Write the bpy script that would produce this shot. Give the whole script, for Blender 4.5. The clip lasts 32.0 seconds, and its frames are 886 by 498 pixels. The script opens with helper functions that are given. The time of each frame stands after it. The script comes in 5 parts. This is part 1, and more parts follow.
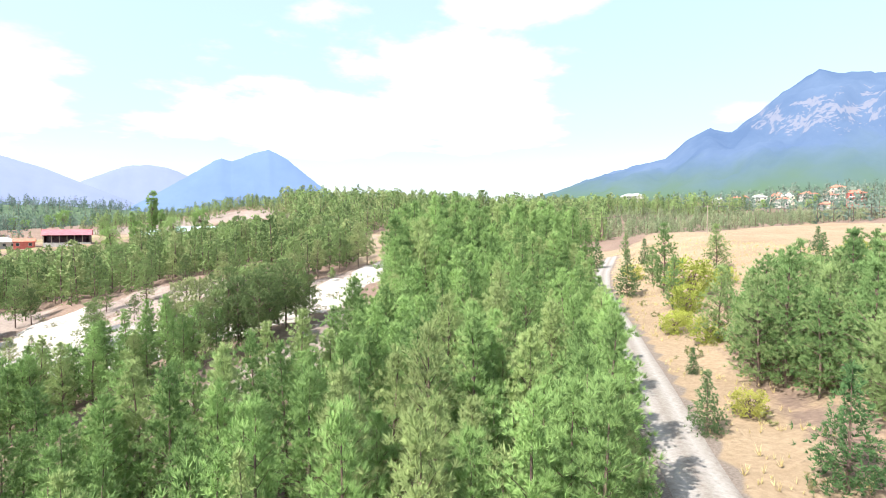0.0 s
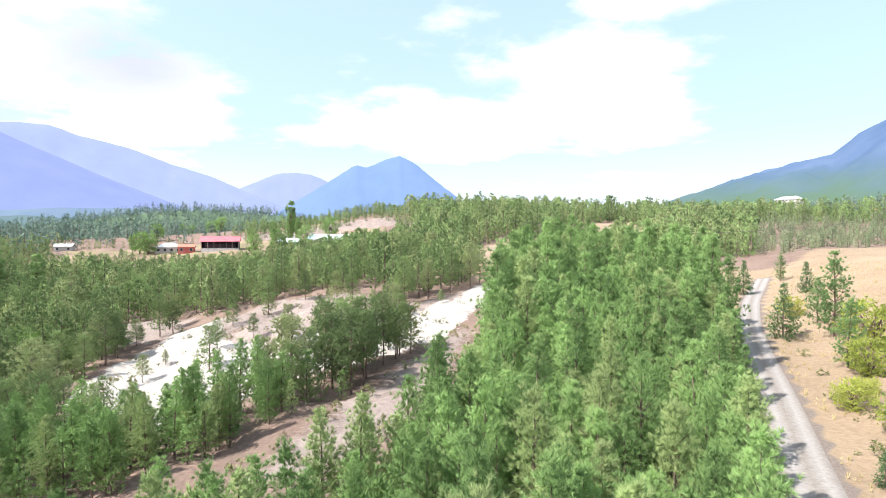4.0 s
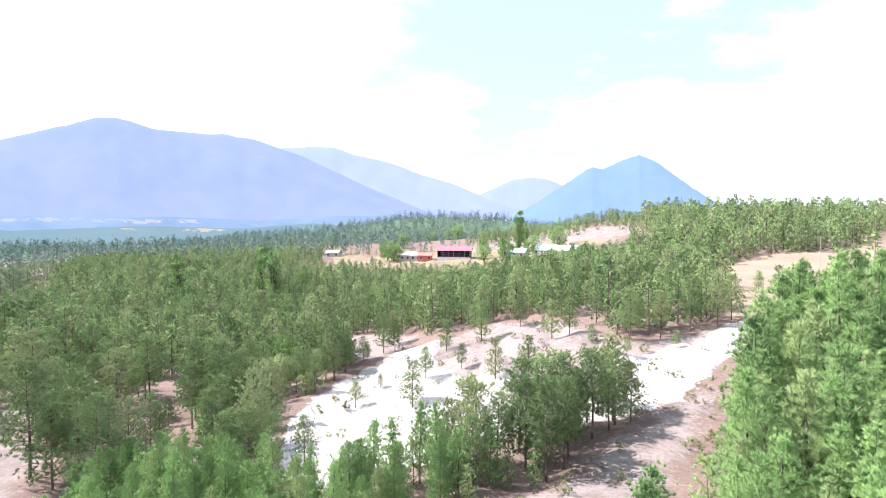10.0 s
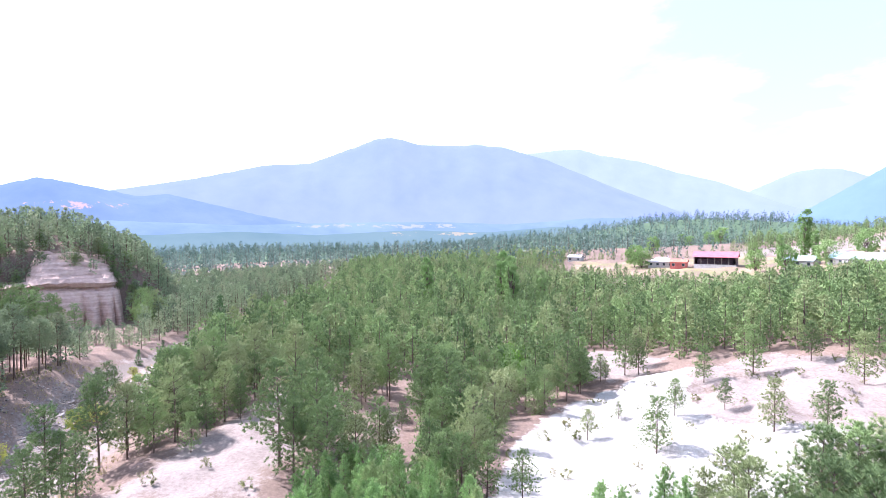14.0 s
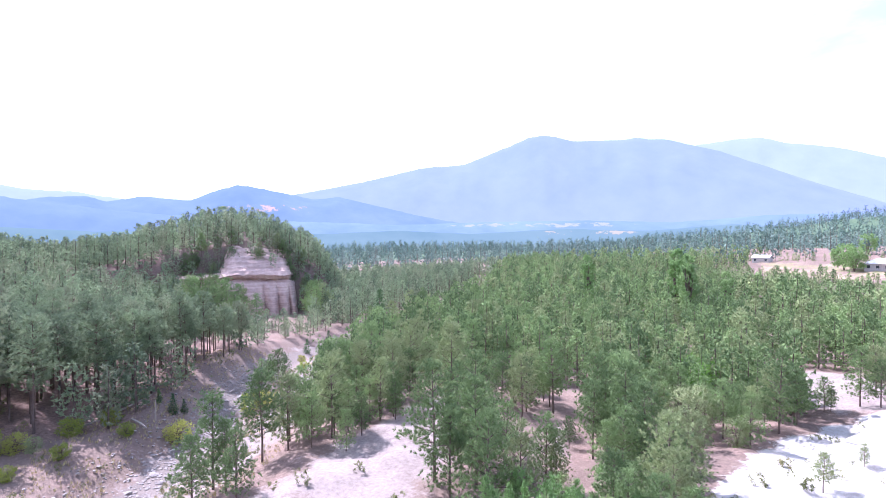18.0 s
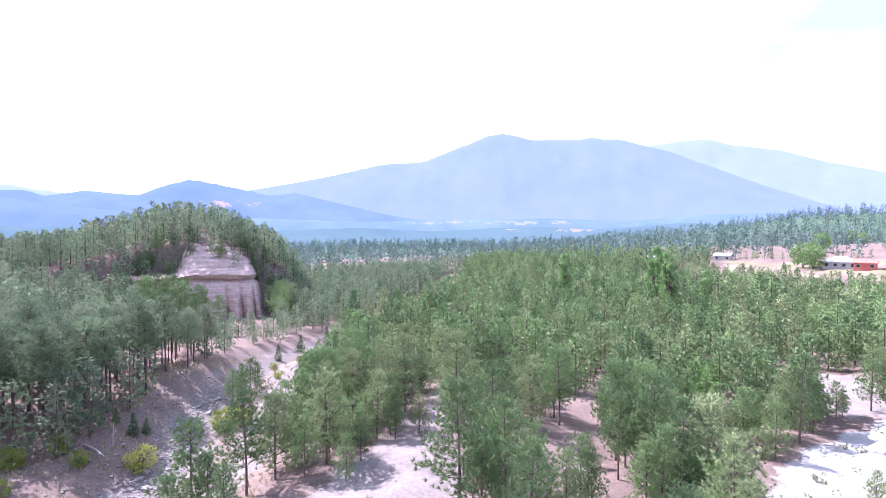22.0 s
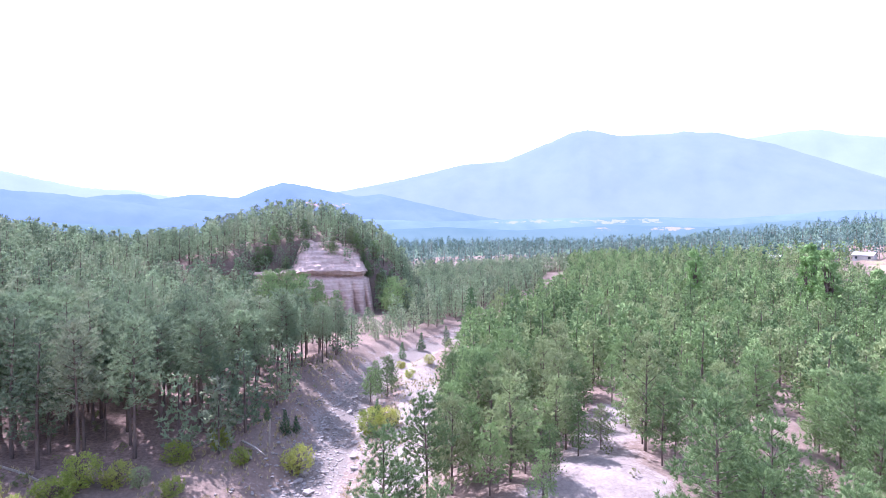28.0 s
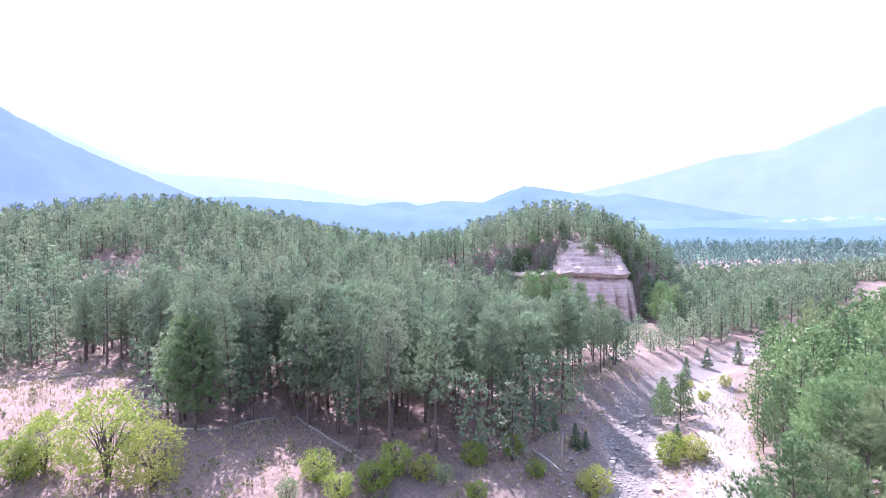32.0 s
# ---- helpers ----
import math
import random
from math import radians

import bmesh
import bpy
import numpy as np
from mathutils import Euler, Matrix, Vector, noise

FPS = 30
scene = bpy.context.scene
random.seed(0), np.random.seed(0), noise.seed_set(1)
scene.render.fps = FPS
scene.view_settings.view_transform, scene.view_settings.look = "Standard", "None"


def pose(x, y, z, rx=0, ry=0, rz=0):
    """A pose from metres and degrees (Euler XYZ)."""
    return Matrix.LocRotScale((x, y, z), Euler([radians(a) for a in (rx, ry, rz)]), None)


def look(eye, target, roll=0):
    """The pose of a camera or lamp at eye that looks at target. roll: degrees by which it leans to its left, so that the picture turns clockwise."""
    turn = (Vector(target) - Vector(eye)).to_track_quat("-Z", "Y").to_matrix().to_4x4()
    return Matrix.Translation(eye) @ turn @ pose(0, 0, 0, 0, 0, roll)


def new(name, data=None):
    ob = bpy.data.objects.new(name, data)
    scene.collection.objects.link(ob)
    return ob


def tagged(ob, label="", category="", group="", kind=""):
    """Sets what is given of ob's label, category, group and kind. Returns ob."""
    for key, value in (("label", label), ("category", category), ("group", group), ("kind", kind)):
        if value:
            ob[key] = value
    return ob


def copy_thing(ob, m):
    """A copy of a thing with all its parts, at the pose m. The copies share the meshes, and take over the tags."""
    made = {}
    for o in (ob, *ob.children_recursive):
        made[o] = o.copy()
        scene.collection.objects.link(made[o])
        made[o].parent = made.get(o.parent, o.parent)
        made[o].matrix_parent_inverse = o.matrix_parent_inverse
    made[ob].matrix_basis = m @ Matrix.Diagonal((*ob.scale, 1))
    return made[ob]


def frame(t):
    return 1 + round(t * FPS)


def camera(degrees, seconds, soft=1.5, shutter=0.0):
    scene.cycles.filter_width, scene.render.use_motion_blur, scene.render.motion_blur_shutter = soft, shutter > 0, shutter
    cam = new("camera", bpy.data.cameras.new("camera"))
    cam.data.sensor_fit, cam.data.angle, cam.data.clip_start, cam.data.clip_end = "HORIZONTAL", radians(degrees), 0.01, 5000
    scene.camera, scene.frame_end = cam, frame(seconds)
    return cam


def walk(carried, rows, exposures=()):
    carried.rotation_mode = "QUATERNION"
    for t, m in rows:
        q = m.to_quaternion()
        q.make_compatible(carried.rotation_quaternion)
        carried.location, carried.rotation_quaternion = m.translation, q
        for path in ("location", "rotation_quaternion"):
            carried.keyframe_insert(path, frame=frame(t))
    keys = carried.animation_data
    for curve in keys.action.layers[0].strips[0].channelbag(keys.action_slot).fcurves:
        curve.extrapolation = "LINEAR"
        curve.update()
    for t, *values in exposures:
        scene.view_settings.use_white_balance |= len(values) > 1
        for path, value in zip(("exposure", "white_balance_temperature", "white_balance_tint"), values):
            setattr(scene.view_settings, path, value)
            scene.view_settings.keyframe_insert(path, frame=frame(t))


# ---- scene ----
cam = camera(79.72, 32.0, soft=0.8)
PATH = [
    (0.0, pose(-6.29, -13.34, 15.17, 87.75, 0.19, -19.14)),
    (0.5, pose(-5.75, -12.62, 15.60, 87.76, 0.20, -17.46)),
    (1.0, pose(-5.21, -11.90, 16.04, 87.81, 0.19, -15.66)),
    (1.5, pose(-4.72, -11.21, 16.52, 87.90, 0.17, -13.78)),
    (2.0, pose(-4.25, -10.54, 16.98, 87.92, 0.15, -11.95)),
    (2.5, pose(-3.78, -9.88, 17.38, 87.92, 0.13, -10.30)),
    (3.0, pose(-3.36, -9.20, 17.82, 87.95, 0.02, -8.59)),
    (3.5, pose(-2.96, -8.56, 18.26, 87.99, -0.10, -7.15)),
    (5.5, pose(-1.18, -6.46, 19.43, 88.13, -0.07, -0.94)),
    (6.0, pose(-0.70, -5.62, 19.78, 88.12, -0.06, 0.71)),
    (6.5, pose(-0.26, -4.77, 20.17, 88.11, 0.00, 2.30)),
    (7.0, pose(-0.01, -3.94, 20.57, 88.14, 0.05, 4.05)),
    (7.5, pose(0.09, -3.07, 20.96, 88.16, 0.06, 5.71)),
    (8.0, pose(0.12, -2.08, 21.32, 88.17, 0.04, 7.85)),
    (8.5, pose(0.10, -1.04, 21.70, 88.22, -0.05, 10.48)),
    (9.0, pose(0.00, 0.00, 22.00, 88.25, -0.10, 13.50)),
    (9.5, pose(-0.14, 1.03, 22.25, 88.29, -0.11, 16.32)),
    (10.0, pose(-0.36, 2.10, 22.45, 88.32, -0.16, 19.17)),
    (10.5, pose(-0.57, 3.15, 22.56, 88.35, -0.16, 22.31)),
    (11.0, pose(-0.80, 4.12, 22.61, 88.43, -0.08, 25.78)),
    (11.5, pose(-0.94, 5.04, 22.64, 88.46, 0.01, 29.00)),
    (12.0, pose(-1.20, 5.97, 22.73, 88.54, 0.06, 32.47)),
    (12.5, pose(-1.47, 6.97, 22.82, 88.57, 0.09, 35.58)),
    (13.0, pose(-1.90, 7.93, 22.89, 88.61, 0.10, 38.93)),
    (13.5, pose(-2.36, 8.89, 23.00, 88.58, -0.03, 41.97)),
    (14.0, pose(-2.89, 9.78, 23.05, 88.60, -0.04, 45.15)),
    (14.5, pose(-3.51, 10.66, 23.04, 88.63, -0.03, 48.37)),
    (15.0, pose(-4.19, 11.50, 22.92, 88.65, -0.09, 51.81)),
    (15.5, pose(-4.85, 12.22, 22.72, 88.69, -0.02, 55.16)),
    (17.5, pose(-9.25, 13.69, 21.99, 88.60, -0.02, 61.33)),
    (18.0, pose(-10.48, 13.71, 21.88, 88.53, -0.00, 61.46)),
    (18.5, pose(-11.59, 13.56, 21.78, 88.48, 0.01, 61.43)),
    (19.0, pose(-12.70, 13.30, 21.76, 88.45, -0.02, 61.26)),
    (19.5, pose(-13.82, 13.05, 21.77, 88.42, -0.07, 60.90)),
    (20.0, pose(-14.94, 12.87, 21.79, 88.38, -0.09, 60.28)),
    (20.5, pose(-16.06, 12.72, 21.81, 88.34, -0.11, 59.46)),
    (21.0, pose(-17.19, 12.57, 21.86, 88.30, -0.13, 58.66)),
    (21.5, pose(-18.30, 12.39, 21.93, 88.25, -0.16, 57.86)),
    (22.0, pose(-19.36, 12.28, 22.00, 88.25, -0.18, 56.97)),
    (22.5, pose(-20.43, 12.18, 21.95, 88.20, -0.14, 56.04)),
    (23.0, pose(-21.52, 12.08, 21.86, 88.16, -0.09, 55.05)),
    (23.5, pose(-22.59, 11.90, 21.81, 88.13, -0.04, 54.18)),
    (24.0, pose(-23.65, 11.61, 21.77, 88.08, 0.02, 53.21)),
    (24.5, pose(-24.72, 11.20, 21.73, 88.03, 0.03, 52.23)),
    (26.5, pose(-27.98, 8.54, 21.18, 88.07, -0.04, 56.24)),
    (27.0, pose(-28.90, 7.68, 20.98, 88.14, 0.04, 59.07)),
    (27.5, pose(-29.81, 7.00, 20.78, 88.19, -0.04, 62.10)),
    (28.0, pose(-30.71, 6.36, 20.67, 88.22, -0.03, 65.56)),
    (28.5, pose(-31.67, 5.68, 20.55, 88.25, 0.10, 68.54)),
    (29.0, pose(-32.62, 4.96, 20.44, 88.29, 0.06, 71.90)),
    (29.5, pose(-33.56, 4.41, 20.38, 88.31, 0.07, 74.90)),
    (30.0, pose(-34.61, 3.87, 20.36, 88.30, 0.08, 78.24)),
    (30.5, pose(-35.57, 3.28, 20.30, 88.35, 0.16, 81.11)),
    (31.0, pose(-36.41, 2.65, 20.24, 88.37, 0.26, 84.39)),
    (31.5, pose(-37.17, 1.99, 20.23, 88.41, 0.28, 87.70)),
    (32.0, pose(-38.01, 1.23, 20.28, 88.47, 0.33, 90.91)),
]
EXPOSURES = [(0.0, 1.4, 6400, 10), (6.0, 1.23, 6100, 14), (9.0, 1.47, 5950, 17), (13.0, 1.65, 5650, 22), (18.0, 1.66, 5300, 31), (24.0, 1.70, 5260, 33), (28.0, 1.78, 5200, 33), (32.0, 1.98, 5200, 32)]
walk(cam, PATH, EXPOSURES)

# ---- sky, sun ----
SUN_TURN, SUN_HEIGHT = 112.0, 48.0  # degrees to the left of +y, and up
sun_way = Vector((-math.sin(radians(SUN_TURN)) * math.cos(radians(SUN_HEIGHT)), math.cos(radians(SUN_TURN)) * math.cos(radians(SUN_HEIGHT)), math.sin(radians(SUN_HEIGHT))))
sun = new("sun", bpy.data.lights.new("sun", "SUN"))
sun.data.energy, sun.data.angle, sun.data.color = 4.4, radians(0.6), (1.0, 0.95, 0.87)
sun.matrix_world = look(sun_way * 100, (0, 0, 0))


class Nodes:
    """Short hand for building a node tree."""

    def __init__(self, tree):
        self.tree = tree
        tree.nodes.clear()

    def add(self, kind, ins=None, **props):
        node = self.tree.nodes.new(kind)
        for key, value in props.items():
            setattr(node, key, value)
        for key, value in (ins or {}).items():
            if hasattr(value, "is_output"):
                self.tree.links.new(value, node.inputs[key])
            else:
                node.inputs[key].default_value = value
        return node

    def math(self, op, a, b=0.0, c=0.0):
        n = self.add("ShaderNodeMath", {0: a, 1: b, 2: c}, operation=op)
        return n.outputs[0]

    def ramp(self, v, stops):
        n = self.add("ShaderNodeValToRGB", {0: v})
        e = n.color_ramp.elements
        while len(e) < len(stops):
            e.new(0.5)
        for el, (p, col) in zip(e, stops):
            el.position, el.color = p, (*col, 1) if len(col) == 3 else col
        return n.outputs[0]

    def mix(self, f, a, b, blend="MIX"):
        n = self.add("ShaderNodeMix", {0: f, 6: a if hasattr(a, "is_output") else (*a, 1), 7: b if hasattr(b, "is_output") else (*b, 1)}, data_type="RGBA", blend_type=blend)
        return n.outputs[2]

    def noise(self, scale, detail=4.0, vec=None, rough=0.6, lac=2.0):
        ins = {"Scale": scale, "Detail": detail, "Roughness": rough, "Lacunarity": lac}
        if vec is not None:
            ins["Vector"] = vec
        return self.add("ShaderNodeTexNoise", ins).outputs[0]


world = bpy.data.worlds.new("sky")
scene.world = world
world.use_nodes = True
nt = Nodes(world.node_tree)
sky = nt.add("ShaderNodeTexSky", sky_type="NISHITA", sun_disc=False, sun_elevation=radians(SUN_HEIGHT), sun_rotation=radians(-SUN_TURN), air_density=1.2, dust_density=2.5, ozone_density=1.5)
way = nt.add("ShaderNodeTexCoord").outputs["Generated"]
split = nt.add("ShaderNodeSeparateXYZ", {0: way})
up = nt.math("MAXIMUM", split.outputs[2], 0.03)
deck = nt.add("ShaderNodeCombineXYZ", {0: nt.math("DIVIDE", split.outputs[0], nt.math("ADD", up, 0.12)), 1: nt.math("DIVIDE", split.outputs[1], nt.math("ADD", up, 0.12)), 2: 0.0}).outputs[0]
puffs = nt.noise(0.75, 8.0, deck, 0.6)


def cloud_bank(turn, height, wide, high):
    """A soft bank of cloud round a direction; 1 in its middle."""
    a, e = radians(turn), radians(height)
    cx, cy, cz = -math.sin(a) * math.cos(e), math.cos(a) * math.cos(e), math.sin(e)
    du = nt.math("ADD", nt.math("MULTIPLY", split.outputs[0], math.cos(a)), nt.math("MULTIPLY", split.outputs[1], math.sin(a)))
    du = nt.math("DIVIDE", du, math.sin(radians(wide)))
    dv = nt.math("DIVIDE", nt.math("SUBTRACT", split.outputs[2], cz), math.sin(radians(high)))
    ahead = nt.math("GREATER_THAN", nt.math("ADD", nt.math("MULTIPLY", split.outputs[0], cx), nt.math("MULTIPLY", split.outputs[1], cy)), 0.0)
    r2 = nt.math("ADD", nt.math("MULTIPLY", du, du), nt.math("MULTIPLY", dv, dv))
    return nt.math("MULTIPLY", ahead, nt.math("MAXIMUM", nt.math("SUBTRACT", 1.0, r2), 0.0))


banks = None
for row in ((-22, 15, 17, 7), (-8, 11, 26, 4.5), (40, 17, 24, 9), (-28, 26, 12, 8), (22, 13, 10, 6), (78, 22, 58, 26), (60, 6, 50, 6), (-75, 9, 22, 5), (150, 20, 40, 15), (-130, 25, 40, 12)):
    one = cloud_bank(*row)
    banks = one if banks is None else nt.math("MAXIMUM", banks, one)
cover = nt.math("ADD", nt.math("MULTIPLY", banks, 0.7), nt.math("MULTIPLY", nt.math("SUBTRACT", puffs, 0.52), 2.6))
cover = nt.add("ShaderNodeMapRange", {0: cover, 1: 0.1, 2: 0.4}, interpolation_type="SMOOTHSTEP").outputs[0]
haze = nt.add("ShaderNodeMapRange", {0: split.outputs[2], 1: 0.18, 2: 0.0, 3: 0.0, 4: 0.75}, interpolation_type="SMOOTHSTEP").outputs[0]
sunny = nt.math("MAXIMUM", nt.add("ShaderNodeVectorMath", {0: way, 1: tuple(sun_way)}, operation="DOT_PRODUCT").outputs["Value"], 0.0)
white = nt.math("ADD", 4.2, nt.math("MULTIPLY", nt.math("POWER", sunny, 3.0), 3.0))
white = nt.math("MULTIPLY", white, nt.math("SUBTRACT", 1.0, nt.math("MULTIPLY", nt.math("MAXIMUM", cloud_bank(25, 15.5, 9, 5), cloud_bank(52, 17, 8, 4)), 0.3)))
cloud_col = nt.add("ShaderNodeVectorMath", {0: nt.mix(nt.noise(2.2, 4.0, deck), (0.78, 0.84, 0.95), (1.0, 1.0, 1.0)), "Scale": white}, operation="SCALE").outputs[0]
veil = nt.mix(0.65, sky.outputs[0], (2.3, 2.95, 3.4))
col = nt.mix(nt.math("MAXIMUM", cover, haze), veil, cloud_col)
nt.add("ShaderNodeOutputWorld", {0: nt.add("ShaderNodeBackground", {0: col, 1: 0.135}).outputs[0]})


# ---- materials ----
def material(name):
    m = bpy.data.materials.new(name)
    m.use_nodes = True
    return m, Nodes(m.node_tree)


def finish(n, colour, rough=0.9, bump_from=None, strength=0.3, distance=0.1, spec=0.2, metal=0.0):
    ins = {"Base Color": colour if hasattr(colour, "is_output") else (*colour, 1), "Roughness": rough, "Specular IOR Level": spec, "Metallic": metal}
    if bump_from is not None:
        ins["Normal"] = n.add("ShaderNodeBump", {"Height": bump_from, "Strength": strength, "Distance": distance}).outputs[0]
    n.add("ShaderNodeOutputMaterial", {0: n.add("ShaderNodeBsdfPrincipled", ins).outputs[0]})


def leaf_material(name, dark, light, old, through_light=0.24, grain=0.42):
    """Needles or leaves: they vary from tree to tree, over a tree and from tuft to tuft, and let some light through."""
    m, n = material(name)
    tree = n.add("ShaderNodeObjectInfo").outputs["Random"]
    tint = n.add("ShaderNodeAttribute", attribute_name="tint").outputs["Fac"]
    island = n.add("ShaderNodeNewGeometry").outputs["Random Per Island"]
    spot = n.noise(0.5, 3.0, n.add("ShaderNodeNewGeometry").outputs["Position"])
    v = n.math("ADD", n.math("MULTIPLY", island, grain), n.math("MULTIPLY", spot, 0.4))
    v = n.math("ADD", v, n.math("MULTIPLY", n.math("FRACT", n.math("ADD", tree, tint)), 0.42))
    c = n.ramp(v, [(0.25, dark), (1.05, light)])
    c = n.mix(n.math("MULTIPLY", n.math("GREATER_THAN", n.math("FRACT", n.math("MULTIPLY", n.math("ADD", tree, tint), 7.3)), 0.76), 0.38), c, old)
    out = n.add("ShaderNodeVectorTransform", {0: n.add("ShaderNodeAttribute", attribute_name="out").outputs["Vector"]}, vector_type="NORMAL", convert_from="OBJECT", convert_to="WORLD").outputs[0]
    out = n.add("ShaderNodeVectorMath", {0: n.add("ShaderNodeVectorMath", {0: out, "Scale": 0.55}, operation="SCALE").outputs[0], 1: n.add("ShaderNodeNewGeometry").outputs["Normal"]}, operation="ADD").outputs[0]
    out = n.add("ShaderNodeVectorMath", {0: out}, operation="NORMALIZE").outputs[0]
    d = n.add("ShaderNodeBsdfPrincipled", {"Base Color": c, "Roughness": 0.85, "Specular IOR Level": 0.06, "Normal": out}).outputs[0]
    t = n.add("ShaderNodeBsdfTranslucent", {0: c, "Normal": out}).outputs[0]
    n.add("ShaderNodeOutputMaterial", {0: n.add("ShaderNodeMixShader", {0: through_light, 1: d, 2: t}).outputs[0]})
    return m


needles = leaf_material("pine_needles", (0.12, 0.195, 0.072), (0.38, 0.56, 0.2), (0.44, 0.44, 0.22), 0.42, 0.34)
dark_needles = leaf_material("stand_needles", (0.125, 0.16, 0.10), (0.395, 0.48, 0.262), (0.40, 0.39, 0.25), 0.45, 0.3)
wood_needles = leaf_material("wood_needles", (0.108, 0.155, 0.068), (0.36, 0.48, 0.19), (0.41, 0.40, 0.21), 0.38, 0.27)
# needles for the far woods: distance haze is put into their colour
hazy_needles = leaf_material("hazy_needles", (0.10, 0.15, 0.12), (0.25, 0.33, 0.27), (0.27, 0.32, 0.26), 0.4, 0.2)
bank_needles = leaf_material("bank_needles", (0.07, 0.13, 0.05), (0.25, 0.38, 0.14), (0.28, 0.33, 0.15), 0.3, 0.34)
fir_needles = leaf_material("fir_needles", (0.04, 0.09, 0.04), (0.13, 0.23, 0.085), (0.14, 0.18, 0.09))
leaves = leaf_material("broad_leaves", (0.20, 0.25, 0.05), (0.48, 0.52, 0.12), (0.50, 0.44, 0.13), 0.4)
pale_leaves = leaf_material("willow_leaves", (0.15, 0.20, 0.08), (0.34, 0.37, 0.18), (0.35, 0.34, 0.2))
poplar_leaves = leaf_material("poplar_leaves", (0.15, 0.25, 0.08), (0.34, 0.48, 0.18), (0.34, 0.44, 0.19), 0.4)

fresh_leaves = leaf_material("fresh_leaves", (0.08, 0.17, 0.03), (0.24, 0.42, 0.08), (0.26, 0.38, 0.10))
bark, n = material("pine_bark")
g = n.noise(9.0, 6.0)
finish(n, n.ramp(g, [(0.3, (0.07, 0.05, 0.045)), (0.7, (0.21, 0.15, 0.12))]), 0.95, g, 0.8, 0.05)


def ground_material():
    m, n = material("ground")
    at = n.add("ShaderNodeNewGeometry").outputs["Position"]
    fine, mid, wide = n.noise(2.4, 8.0, at, 0.7), n.noise(0.35, 6.0, at), n.noise(0.06, 5.0, at)

    def mask(name, edge=0.5, rag=0.9):
        a = n.add("ShaderNodeAttribute", attribute_name=name).outputs["Fac"]
        v = n.math("ADD", a, n.math("MULTIPLY", n.math("SUBTRACT", n.math("ADD", n.math("MULTIPLY", mid, 0.6), n.math("MULTIPLY", fine, 0.4)), 0.5), rag))
        return n.add("ShaderNodeMapRange", {0: v, 1: edge - 0.12, 2: edge + 0.12}, interpolation_type="SMOOTHSTEP").outputs[0]

    soil = n.ramp(n.math("ADD", n.math("MULTIPLY", fine, 0.5), n.math("MULTIPLY", wide, 0.5)), [(0.3, (0.115, 0.08, 0.065)), (0.55, (0.20, 0.145, 0.115)), (0.75, (0.30, 0.225, 0.185))])
    litter = n.ramp(fine, [(0.3, (0.125, 0.082, 0.066)), (0.7, (0.32, 0.218, 0.175))])
    sand = n.ramp(n.math("ADD", n.math("MULTIPLY", fine, 0.5), n.math("MULTIPLY", mid, 0.5)), [(0.3, (0.25, 0.215, 0.185)), (0.48, (0.38, 0.345, 0.31)), (0.72, (0.49, 0.46, 0.43))])
    straw = n.ramp(n.math("ADD", n.math("MULTIPLY", fine, 0.6), n.math("MULTIPLY", wide, 0.4)), [(0.3, (0.19, 0.135, 0.088)), (0.6, (0.325, 0.245, 0.165)), (0.8, (0.43, 0.345, 0.255))])
    grass = n.ramp(fine, [(0.3, (0.06, 0.10, 0.02)), (0.7, (0.20, 0.25, 0.07))])
    gravel = n.ramp(n.noise(6.0, 8.0, at, 0.75), [(0.3, (0.11, 0.088, 0.075)), (0.6, (0.22, 0.18, 0.155)), (0.8, (0.37, 0.32, 0.285))])
    pale = n.ramp(n.math("ADD", n.math("MULTIPLY", fine, 0.6), n.math("MULTIPLY", mid, 0.4)), [(0.3, (0.15, 0.116, 0.1)), (0.5, (0.25, 0.203, 0.178)), (0.75, (0.35, 0.298, 0.265))])
    # far woods cover: dark green, with a little bluish haze mixed into the colour
    woods = n.ramp(n.noise(0.09, 10.0, at, 0.75), [(0.35, (0.045, 0.08, 0.05)), (0.62, (0.11, 0.15, 0.085))])
    c = n.mix(mask("litter"), soil, litter)
    c = n.mix(mask("straw"), c, straw)
    c = n.mix(mask("grass"), c, grass)
    c = n.mix(mask("pale", 0.5, 1.2), c, pale)
    c = n.mix(mask("sand", 0.5, 1.7), c, sand)
    c = n.mix(mask("gravel", 0.5, 0.6), c, gravel)
    c = n.mix(mask("woods", 0.5, 0.5), c, woods)
    finish(n, c, 0.95, n.math("ADD", fine, mid), 0.6, 0.25, 0.1)
    return m


ground_mat = ground_material()


# ---- land ----
def smooth(a, b, v):
    u = np.clip((v - a) / (b - a), 0.0, 1.0)
    return u * u * (3 - 2 * u)


def bump(x, y, cx, cy, sx, sy, turn=0.0):
    """A round hill of height one."""
    c, s = math.cos(radians(turn)), math.sin(radians(turn))
    u, v = (x - cx) * c + (y - cy) * s, (y - cy) * c - (x - cx) * s
    return np.exp(-0.5 * ((u / sx) ** 2 + (v / sy) ** 2))


def wave(x, y, size, seed=0.0):
    """Uneven ground between -1 and 1, with swells of about that size."""
    a, b = x * 6.283 / size, y * 6.283 / size
    return (np.sin(a + 1.3 * np.sin(b * 0.7 + seed)) * np.cos(b + 1.1 * np.sin(a * 0.6 + 2 * seed)) + 0.5 * np.sin(1.9 * a - 1.4 * b + seed) * np.cos(1.7 * b + 0.8 * a)) / 1.5


